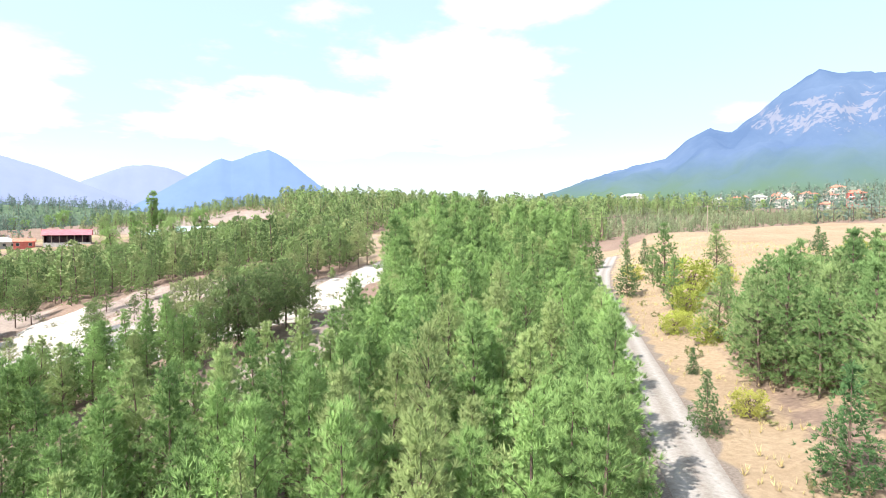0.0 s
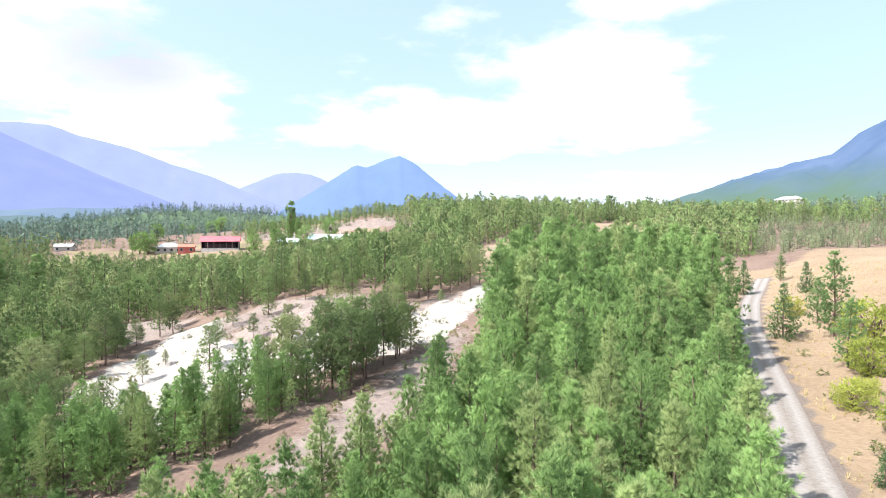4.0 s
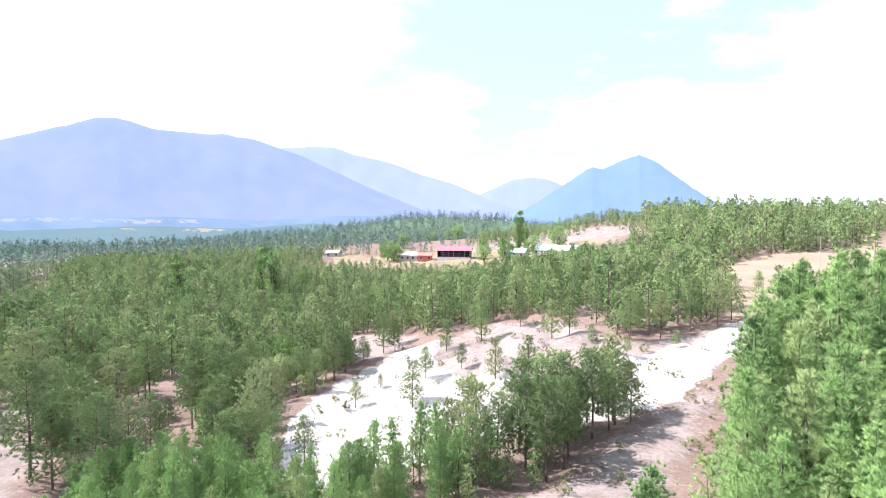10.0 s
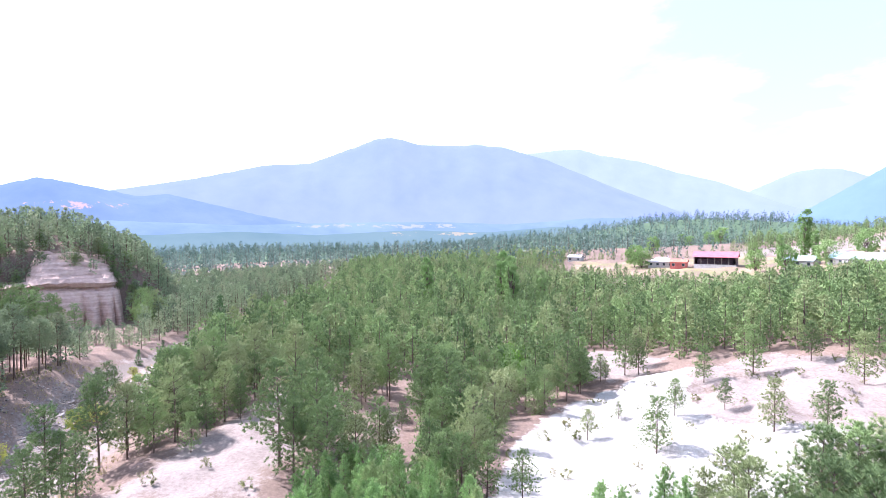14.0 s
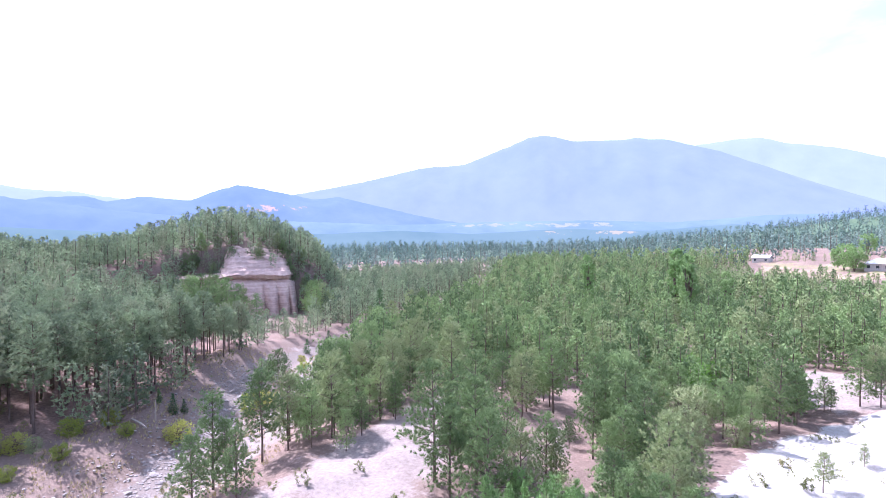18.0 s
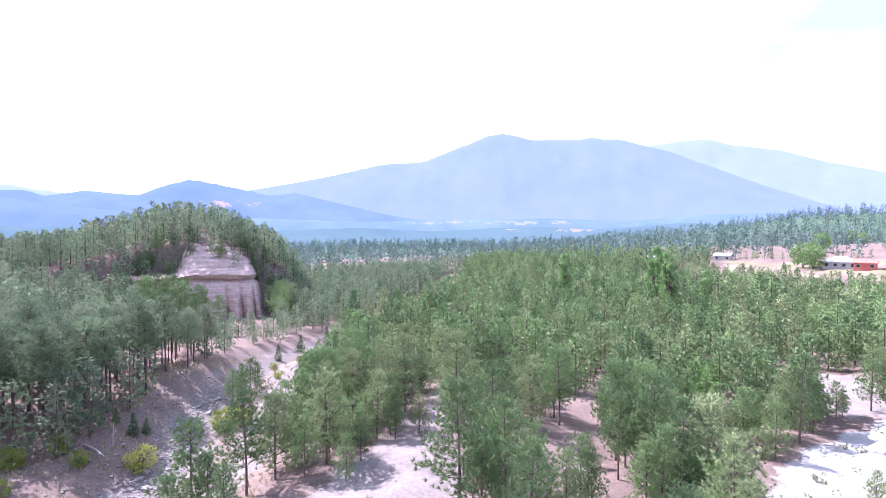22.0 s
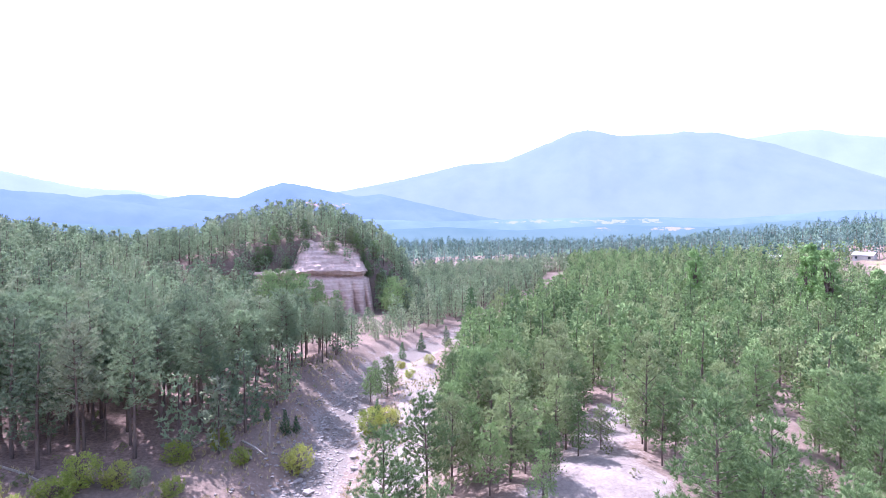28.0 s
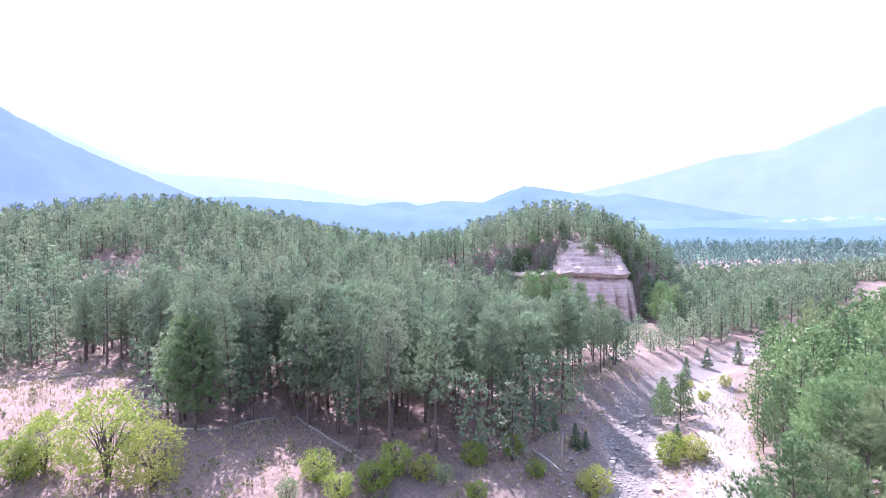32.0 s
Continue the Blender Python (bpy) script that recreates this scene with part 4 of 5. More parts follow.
def woods(name, label, rng, x, y, makers, size, mats, grown=None):
    """A wood of many trees in one mesh of needles and one of trunks."""
    woody, leafy = [c[0] for c in makers], [c[1] for c in makers]
    kind = rng.integers(len(makers), size=len(x))
    turn, scale, tint = rng.uniform(0, 6.28, len(x)), rng.uniform(*size, len(x)), rng.uniform(0, 1, len(x))
    scale = scale * ((1 + 0.28 * wave(x, y, 33, 4.4)) * (1 - 0.4 * smooth(180, 245, y) * (x > -190) * (x < 10)) if grown is None else grown)
    z = ground_height(x, y) - 0.15
    top = tagged(new(name), label, "forest", kind="stuff")
    for part_name, source, mat in (("trunks", woody, bark), ("crowns", leafy, mats)):
        vs, fs, ts, ns, base = [], [], [], [], 0
        for k in range(len(makers)):
            pick = np.nonzero(kind == k)[0]
            if not len(pick):
                continue
            v, f = source[k]
            c, s, m = np.cos(turn[pick])[:, None], np.sin(turn[pick])[:, None], scale[pick][:, None]
            w = np.stack([(v[:, 0] * c - v[:, 1] * s) * m + x[pick][:, None], (v[:, 0] * s + v[:, 1] * c) * m + y[pick][:, None], v[:, 2] * m + z[pick][:, None]], -1)
            vs.append(w.reshape(-1, 3))
            fs.append((np.asarray(f)[None] + (base + np.arange(len(pick)) * len(v))[:, None, None]).reshape(-1, 3))
            ts.append(np.repeat(tint[pick], len(v)))
            if part_name == "crowns":
                o = outward(v)
                ns.append(np.stack([o[:, 0] * c - o[:, 1] * s, o[:, 0] * s + o[:, 1] * c, np.broadcast_to(o[:, 2], (len(pick), len(v)))], -1).reshape(-1, 3))
            base += len(pick) * len(v)
        ob = part(part_name, mesh_from(part_name, np.concatenate(vs), np.concatenate(fs), mat, np.concatenate(ts), out=np.concatenate(ns) if ns else None), top)
        tagged(ob, kind="stuff")
    return top


mid_pines = [far_conifer(np.random.default_rng(100 + k), 8.4 + 0.4 * (k % 3), 0.07 + 0.04 * (k % 3), 2.9, 140, 0.52, 0.26, 6, 0.4, 4) for k in range(5)]
mid_tall = [far_conifer(np.random.default_rng(120 + k), 11.0, 0.1, 3.4, 140, 0.64, 0.32, 5, 0.38, 4) for k in range(4)]
far_pines = [far_conifer(np.random.default_rng(140 + k), 11.0, 0.03, 3.2, 64, 0.9, 0.5, 4, 0.48) for k in range(5)]
tiny_pines = [far_conifer(np.random.default_rng(160 + k), 11.0, 0.02, 3.2, 20, 2.0, 1.0, 2, 0.65) for k in range(4)]

# low young growth between the planted pines
x, y = scatter(rng, (-55, -20, 55, 105), 2.5)
keep = (inside(x, y, STRIP) | (inside(x, y, ROW) & (y < 46))) & ~inside(x, y, SAND) & ~inside(x, y, BARE_GAP) & (from_line(x, y, ROAD)[0] > 3.4) & (np.hypot(x + 6.3, y + 13.3) > 9)
keep &= ((x < -8) & (y < 44)) | (rng.uniform(0, 1, len(x)) < 0.45)
thicket = [conifer(np.random.default_rng(180 + k), 4.0, 0.02, 1.5, 9, 6, 0.3, 0.3, 0.05, 12, 0.45, 0.45) for k in range(4)]
woods("young_thicket", "low bright green young pines between the planted ones", rng, x[keep], y[keep], thicket, (0.7, 1.3), needles, 1.0)

# valley wood between the stream and the farm: nearer and farther half
x, y = scatter(rng, (-330, 16, 46, 345), 3.85)
keep = ~open_ground(x, y) & ~inside(x, y, STRIP) & ~inside(x, y, ROW) & inside(x, y, VALLEY)
keep &= (wave(x, y, 37, 3.3) + 0.7 * wave(x, y, 17, 1.1)) > np.where(np.hypot(x + 68, y - 62) < 22, 0.0, -0.7)
close = np.hypot(x + 24, y - 10) < 86
near = np.hypot(x + 20, y - 10) < 165
plant_all(edge_pines, (0, 3, 1), WEST_PINES, [9.0] * 5)
for px, py in zip(x[keep & close], y[keep & close]):
    edge_pines.plant(int(rng.integers(5)), px, py, rng.uniform(0.65, 1.25) * (1 + 0.28 * float(wave(px, py, 33, 4.4))), rng.uniform(0, 6.28))
near &= ~close
keep &= (y < 262) | ((rng.uniform(0, 1, len(x)) < 0.5) & (x < -60))
woods("pine_wood", "mixed-age green pine wood on the valley floor", rng, x[keep & near], y[keep & near], mid_pines, (0.7, 1.3), wood_needles)
woods("pine_wood_beyond", "green pine wood with dark gaps, farther down the valley", rng, x[keep & ~near & ~close], y[keep & ~near & ~close], far_pines, (0.6, 1.0), wood_needles)
# wooded hill on the west side and the hill with the cliff
x, y = scatter(rng, (-340, -220, -95, 230), 4.3)
keep = ~open_ground(x, y) & ~inside(x, y, STAND) & ~inside(x, y, VALLEY) & (from_line(x, y, STREAM)[0] > 6) & ((y < 22 - 0.75 * (x + 95)) | (x < -165)) & ~((np.abs(x + 194) < 14) & (np.abs(y - 43) < 17))
near = np.hypot(x + 30, y - 5) < 200
woods("pine_hillside", "dark green pine wood on a round hill", rng, x[keep & near], y[keep & near], mid_tall, (0.75, 1.1), dark_needles, (1 - 0.5 * bump(x, y, -156, 40, 15, 18))[keep & near])
woods("pine_hilltop", "dark green pine wood over the far side of a hill", rng, x[keep & ~near & (x > -305)], y[keep & ~near & (x > -305)], far_pines, (0.8, 1.05), dark_needles, 1.0)
# ridge wood
x, y = scatter(rng, (-110, 165, 330, 445), 5.5)
keep = (~open_ground(x, y) | (inside(x, y, FARM_BANK) & (rng.uniform(0, 1, len(x)) < 0.4))) & ((ground_height(x, y) > 10.0) | ((x > 66) & (y > 178))) & ~((x < 0) & (y < 335))
view = (np.degrees(np.arctan2(x + 6, y + 13)) > 36) & (np.hypot(x, y) < 420)
keep &= ~view | (rng.uniform(0, 1, len(x)) < 0.85)
woods("ridge_wood", "tall pine wood along the ridge", rng, x[keep & ~view], y[keep & ~view], far_pines, (0.6, 1.45), wood_needles)
woods("village_wood", "small dark trees between the field and the village", rng, x[keep & view], y[keep & view], far_pines, (0.32, 0.72), dark_needles)
# far woods, in needles tinted blue-grey to look hazy
x, y = scatter(rng, (-1500, -700, 900, 1700), 14.5)
far = np.hypot(x + 50, y - 60)
keep = (far > 280) & (far < 1050) & (np.degrees(np.arctan2(x, y)) < 64) & (np.degrees(np.arctan2(x, y)) > -140) & ~inside(x, y, FARM) & ~((x > -330) & (x < 40) & (y > -220) & (y < 265)) & ~((x > -110) & (x < 330) & (y > 175) & (y < 520)) & (y > -0.6 * x - 500)
keep &= ~((x > 40) & (y < 175) & (x < 240) & (y > -100)) & (wave(x, y, 210, 0.6) > -0.62)
woods("far_wood", "distant pine woods, blue-grey with haze", rng, x[keep], y[keep], tiny_pines, (0.9, 1.4), hazy_needles)


# ---- plain materials ----
def plain(name, dark, light, scale=3.0, rough=0.85, relief=0.3, metal=0.0):
    m, n = material(name)
    v = n.noise(scale, 7.0, n.add("ShaderNodeNewGeometry").outputs["Position"], 0.65)
    finish(n, n.ramp(v, [(0.3, dark), (0.7, light)]), rough, v, relief, 0.08, metal=metal)
    return m


stone_mat = plain("river_stone", (0.17, 0.14, 0.125), (0.37, 0.325, 0.295), 2.0)
dry_wood = plain("weathered_wood", (0.24, 0.19, 0.15), (0.46, 0.40, 0.34), 5.0)
white_wall = plain("white_render", (0.38, 0.35, 0.33), (0.54, 0.51, 0.48), 0.9)
cream_wall = plain("cream_render", (0.55, 0.46, 0.36), (0.70, 0.62, 0.50), 0.9)
grey_wall = plain("grey_render", (0.40, 0.38, 0.37), (0.58, 0.55, 0.53), 0.9)
red_wall = plain("red_render", (0.42, 0.10, 0.09), (0.58, 0.19, 0.16), 0.9)
red_roof = plain("red_tile_roof", (0.40, 0.12, 0.08), (0.62, 0.24, 0.17), 1.3)
pink_roof = plain("faded_red_metal_roof", (0.40, 0.10, 0.12), (0.52, 0.18, 0.20), 0.7, 0.7)
blue_roof = plain("pale_blue_metal_roof", (0.45, 0.58, 0.64), (0.58, 0.70, 0.74), 0.7, 0.5)
grey_roof = plain("grey_roof", (0.42, 0.42, 0.43), (0.60, 0.60, 0.60), 0.9, 0.6)
# purple-dark shade of the barn's inside, painted as colour; also serves the power lines
dark_inside = plain("barn_shade_and_wire", (0.06, 0.045, 0.06), (0.16, 0.12, 0.14), 1.2)
glass_dark, n = material("window_glass")
finish(n, (0.05, 0.06, 0.07), 0.12, spec=0.6)
metal_grey = plain("grey_metal", (0.30, 0.30, 0.30), (0.45, 0.45, 0.44), 6.0, 0.5, 0.1, 0.6)
dry_grass = leaf_material("dry_grass", (0.30, 0.23, 0.10), (0.58, 0.48, 0.26), (0.36, 0.34, 0.14), 0.3)
scrub_leaf = leaf_material("scrub_leaves", (0.10, 0.12, 0.05), (0.26, 0.26, 0.11), (0.30, 0.24, 0.14), 0.3)


def rock_face():
    m, n = material("pink_sandstone")
    at = n.add("ShaderNodeNewGeometry").outputs["Position"]
    z = n.add("ShaderNodeSeparateXYZ", {0: at}).outputs[2]
    layers = n.noise(1.0, 5.0, n.add("ShaderNodeCombineXYZ", {0: n.math("MULTIPLY", n.add("ShaderNodeSeparateXYZ", {0: at}).outputs[1], 0.05), 1: 0.0, 2: n.math("MULTIPLY", z, 1.3)}).outputs[0])
    v = n.math("ADD", n.math("MULTIPLY", layers, 0.6), n.math("MULTIPLY", n.noise(0.8, 8.0, at, 0.7), 0.4))
    finish(n, n.ramp(v, [(0.3, (0.31, 0.20, 0.165)), (0.55, (0.55, 0.385, 0.32)), (0.75, (0.66, 0.50, 0.43))]), 0.95, v, 0.8, 0.5)
    return m


sandstone = rock_face()


def box(bm, x0, y0, z0, x1, y1, z1):
    v = [bm.verts.new(p) for p in ((x0, y0, z0), (x1, y0, z0), (x1, y1, z0), (x0, y1, z0), (x0, y0, z1), (x1, y0, z1), (x1, y1, z1), (x0, y1, z1))]
    for f in ((3, 2, 1, 0), (4, 5, 6, 7), (0, 1, 5, 4), (1, 2, 6, 5), (2, 3, 7, 6), (3, 0, 4, 7)):
        bm.faces.new([v[i] for i in f])


def solid(name, build, mat, parent, label=""):
    bm = bmesh.new()
    build(bm)
    bmesh.ops.recalc_face_normals(bm, faces=bm.faces)
    me = bpy.data.meshes.new(name)
    bm.to_mesh(me)
    bm.free()
    me.materials.append(mat)
    return part(name, me, parent, label)


def prism(bm, points, along):
    """A solid between a flat outline and its copy moved along a vector."""
    a = [bm.verts.new(p) for p in points]
    b = [bm.verts.new(Vector(p) + Vector(along)) for p in points]
    bm.faces.new(a[::-1])
    bm.faces.new(b)
    for i in range(len(a)):
        j = (i + 1) % len(a)
        bm.faces.new((a[i], a[j], b[j], b[i]))


def gable_roof(bm, w, d, z, rise, over=0.5, thick=0.18):
    for s in (-1, 1):
        prism(bm, [(-w / 2 - over, s * (d / 2 + over), z - 0.1), (-w / 2 - over, 0, z + rise), (-w / 2 - over, 0, z + rise + thick), (-w / 2 - over, s * (d / 2 + over), z - 0.1 + thick)], (w + 2 * over, 0, 0))


def hip_roof(bm, w, d, z, rise, over=0.6):
    a = [bm.verts.new(p) for p in ((-w / 2 - over, -d / 2 - over, z), (w / 2 + over, -d / 2 - over, z), (w / 2 + over, d / 2 + over, z), (-w / 2 - over, d / 2 + over, z))]
    e = [bm.verts.new((p.co.x, p.co.y, z + 0.15)) for p in a]
    k = max(0.0, (w - d) / 2)
    t = [bm.verts.new((-k - 0.05, 0, z + rise)), bm.verts.new((k + 0.05, 0, z + rise))]
    bm.faces.new(a[::-1])
    for i in range(4):
        bm.faces.new((a[i], a[(i + 1) % 4], e[(i + 1) % 4], e[i]))
    bm.faces.new((e[0], e[1], t[1], t[0]))
    bm.faces.new((e[1], e[2], t[1]))
    bm.faces.new((e[2], e[3], t[0], t[1]))
    bm.faces.new((e[3], e[0], t[0]))


def window_part(parent, x, y, z, w, h, along):
    """A window on a wall: frame, sill and pane. along: 'x' or 'y', the wall's direction; y or x gives its outer face with sign."""
    def at(bm, u0, v0, o0, u1, v1, o1):
        if along == "x":
            s = 1 if y > 0 else -1
            box(bm, x + u0, y + s * o0, z + v0, x + u1, y + s * o1, z + v1)
        else:
            s = 1 if x > 0 else -1
            box(bm, x + s * o0, y + u0, z + v0, x + s * o1, y + u1, z + v1)

    def framed(bm):
        at(bm, -w / 2 - 0.1, -0.1, -0.05, w / 2 + 0.1, 0.0, 0.14)
        at(bm, -w / 2 - 0.1, h, -0.05, w / 2 + 0.1, h + 0.1, 0.08)
        at(bm, -w / 2 - 0.1, 0, -0.05, -w / 2, h, 0.08)
        at(bm, w / 2, 0, -0.05, w / 2 + 0.1, h, 0.08)

    frame_ob = solid("window", framed, white_wall, parent)
    pane = solid("pane", lambda bm: at(bm, -w / 2, 0, -0.04, w / 2, h, 0.02), glass_dark, frame_ob)
    return pane


def house(name, label, x, y, turn, w, d, storeys, walls, roof_mat, hip=True, balcony=False, z=None):
    top = tagged(new(name), label, "house")
    base = float(ground_height(x, y)) if z is None else z
    top.matrix_basis = Matrix.Translation((x, y, base)) @ Euler((0, 0, radians(turn))).to_matrix().to_4x4()
    high = 2.9 * storeys
    solid("wall", lambda bm: box(bm, -w / 2, -d / 2, -3.0, w / 2, d / 2, high), walls, top)
    roof = solid("roof", (lambda bm: hip_roof(bm, w, d, high, 0.28 * d)) if hip else (lambda bm: gable_roof(bm, w, d, high, 0.25 * d)), roof_mat, top)
    solid("chimney", lambda bm: box(bm, w * 0.2, -0.4, high + 0.2, w * 0.2 + 0.7, 0.3, high + 0.28 * d + 0.8), grey_wall, roof)
    for s in range(storeys):
        for u in np.linspace(-w / 2 + 1.6, w / 2 - 1.6, max(2, int(w / 3.2))):
            window_part(top, float(u), -d / 2, 0.9 + 2.9 * s, 1.2, 1.3, "x")
        for u in (-d / 4, d / 4):
            window_part(top, -w / 2, float(u), 0.9 + 2.9 * s, 1.1, 1.3, "y")
    if balcony:
        for s in range(1, storeys):
            def slab(bm, s=s):
                box(bm, -w / 2 + 0.3, -d / 2 - 1.4, 2.9 * s - 0.18, w / 2 - 0.3, -d / 2, 2.9 * s)
                box(bm, -w / 2 + 0.3, -d / 2 - 1.4, 2.9 * s, w / 2 - 0.3, -d / 2 - 1.3, 2.9 * s + 0.95)
            solid("balcony", slab, white_wall, top)
    return top


# village under the rocky mountain
VILLAGE = [(399, 250, 20, 13, 11, 3, red_wall, red_roof, True), (380, 258, 30, 10, 9, 1, white_wall, red_roof, False), (406, 335, 25, 15, 11, 2, white_wall, grey_roof, True), (434, 341, 20, 12, 10, 2, cream_wall, red_roof, False), (451, 324, 35, 14, 11, 2, white_wall, red_roof, True), (406, 378, 15, 12, 10, 2, white_wall, grey_roof, False), (362, 360, 28, 11, 9, 1, white_wall, red_roof, False), (414, 315, 20, 13, 10, 2, cream_wall, grey_roof, False), (447, 396, 22, 12, 10, 2, white_wall, red_roof, True), (497, 331, 30, 14, 12, 3, cream_wall, red_roof, True), (471, 298, 15, 12, 10, 2, white_wall, red_roof, True), (531, 360, 30, 13, 11, 2, cream_wall, red_roof, True), (375, 378, 18, 10, 8, 1, white_wall, red_roof, False), (386, 297, 30, 10, 8, 2, white_wall, red_roof, False), (423, 363, 12, 11, 9, 2, white_wall, red_roof, True), (482, 378, 25, 11, 9, 2, cream_wall, red_roof, False), (429, 289, 40, 11, 9, 2, white_wall, red_roof, False), (465, 355, 30, 10, 9, 2, white_wall, grey_roof, False), (514, 389, 20, 12, 9, 2, white_wall, red_roof, True)]
for x, y, turn, w, d, storeys, walls, roof_mat, balcony in VILLAGE:
    house("house", {red_wall: "red and white village house with balconies", white_wall: "white village house with a pitched roof", cream_wall: "cream village house with a pitched roof"}[walls], x, y, turn - 70, 0.82 * w, 0.82 * d, storeys, walls, roof_mat, True, balcony, float(ground_height(x, y)) + 1.0)
house("hotel", "white long hotel block with rows of balconies", 430, 530, -50, 26, 12, 5, white_wall, grey_roof, True, True, float(ground_height(430, 530)) + 4)
house("house", "low white house beside the hotel", 404, 546, -50, 14, 9, 1, white_wall, red_roof, True, False, float(ground_height(404, 546)) + 3)

# farm by the poplars
house("farmhouse", "white farmhouse with a pale hipped roof", -126, 304, 15, 13, 9, 1, white_wall, grey_roof)
house("outbuilding", "low red outbuilding next to the farmhouse", -114, 297, 15, 8, 6, 1, red_wall, red_roof, False)
house("farmhouse", "white farm building with a pale roof", -58, 292, -12, 12, 8, 1, white_wall, blue_roof, False)
house("hall", "long farm hall with a pale blue metal roof", -34, 284, -25, 25, 10, 1, grey_wall, blue_roof, False, False, 11.0)
house("farmhouse", "small white building with a flat pale roof", -196, 330, 10, 9, 6, 1, white_wall, grey_roof, False)
house("farmhouse", "small white hut among fields", -236, 318, -5, 9, 6, 1, white_wall, grey_roof, False)


def open_shed(x, y, turn, w, d, h):
    top = tagged(new("barn"), "open timber barn with a faded red metal roof", "barn")
    top.matrix_basis = Matrix.Translation((x, y, float(ground_height(x, y)))) @ Euler((0, 0, radians(turn))).to_matrix().to_4x4()
    solid("roof", lambda bm: gable_roof(bm, w, d, h, 0.27 * d, 0.8, 0.12), pink_roof, top)
    # walls and hay take the painted shade colour, so the open inside looks dark
    solid("back_wall", lambda bm: box(bm, -w / 2, d / 2 - 0.2, -1, w / 2, d / 2, h), dark_inside, top)
    for s in (-1, 1):
        solid("side_wall", lambda bm: box(bm, s * w / 2 - 0.1, -d / 2 + 0.3, -1, s * w / 2 + 0.1, d / 2 - 0.2, h), dark_inside, top)
    solid("low_wall", lambda bm: box(bm, -w / 2, -d / 2 - 0.15, -1.5, w / 2, -d / 2 + 0.15, 1.3), grey_wall, top)
    solid("hay", lambda bm: box(bm, -w / 2 + 1, -0.5, 0, w / 2 - 2, d / 2 - 0.5, h * 0.72), dark_inside, top)
    for u in np.linspace(-w / 2 + 0.2, w / 2 - 0.2, 7):
        solid("post", lambda bm: box(bm, float(u) - 0.13, -d / 2 - 0.1, 1.3, float(u) + 0.13, -d / 2 + 0.14, h), dry_wood, top)
    return top


open_shed(-98, 304, 12, 19.5, 10, 5.0)


def minaret(x, y, tall):
    top = tagged(new("minaret"), "slender white minaret with a pointed cap", "tower")
    top.location = (x, y, float(ground_height(x, y)))

    def ring(r0, r1, z0, z1):
        v, f = tube([(0, 0, z0), (0, 0, z1)], [r0, r1], 10)
        return mesh_from("shaft", v, f, white_wall)
    part("shaft", ring(1.4, 1.2, -2, tall * 0.72), top)
    part("balcony", ring(2.1, 2.2, tall * 0.70, tall * 0.74), top)
    part("upper_shaft", ring(0.9, 0.9, tall * 0.72, tall * 0.86), top)
    part("cap", ring(1.1, 0.05, tall * 0.86, tall), top)


minaret(-832, 1415, 40)


def power_pole(x, y, tall, label="weathered wooden power pole with a cross-arm"):
    top = tagged(new("power_pole"), label, "pole")
    z = float(ground_height(x, y))
    top.location = (x, y, z)
    v, f = tube([(0, 0, -1), (0, 0, tall)], [0.16, 0.1], 8)
    part("pole", mesh_from("pole", v, f, dry_wood), top)
    solid("cross_arm", lambda bm: box(bm, -1.1, -0.07, tall - 0.75, 1.1, 0.07, tall - 0.6), dry_wood, top)
    for u in (-1.0, 0.0, 1.0):
        v, f = tube([(u, 0, tall - 0.6), (u, 0, tall - 0.3)], [0.05, 0.06], 6)
        part("insulator", mesh_from("insulator", v, f, white_wall), top)
    return (x, y, z + tall - 0.3)


poles = [power_pole(196, 92, 10), power_pole(139, 129, 10), power_pole(86, 172, 10), power_pole(62, 216, 11), power_pole(40, 300, 12)]
for n in range(len(poles) - 1):
    for u in (-1.0, 0.0, 1.0):
        a, b = Vector(poles[n]) + Vector((u, 0, 0)), Vector(poles[n + 1]) + Vector((u, 0, 0))
        pts = [tuple(a.lerp(b, s) - Vector((0, 0, 4 * s * (1 - s) * 1.4))) for s in np.linspace(0, 1, 9)]
        v, f = tube(pts, [0.014] * 9, 4)
        tagged(new("power_line", mesh_from("power_line", v, f, dark_inside)), "thin dark power line hanging between poles", "cable", "power lines")

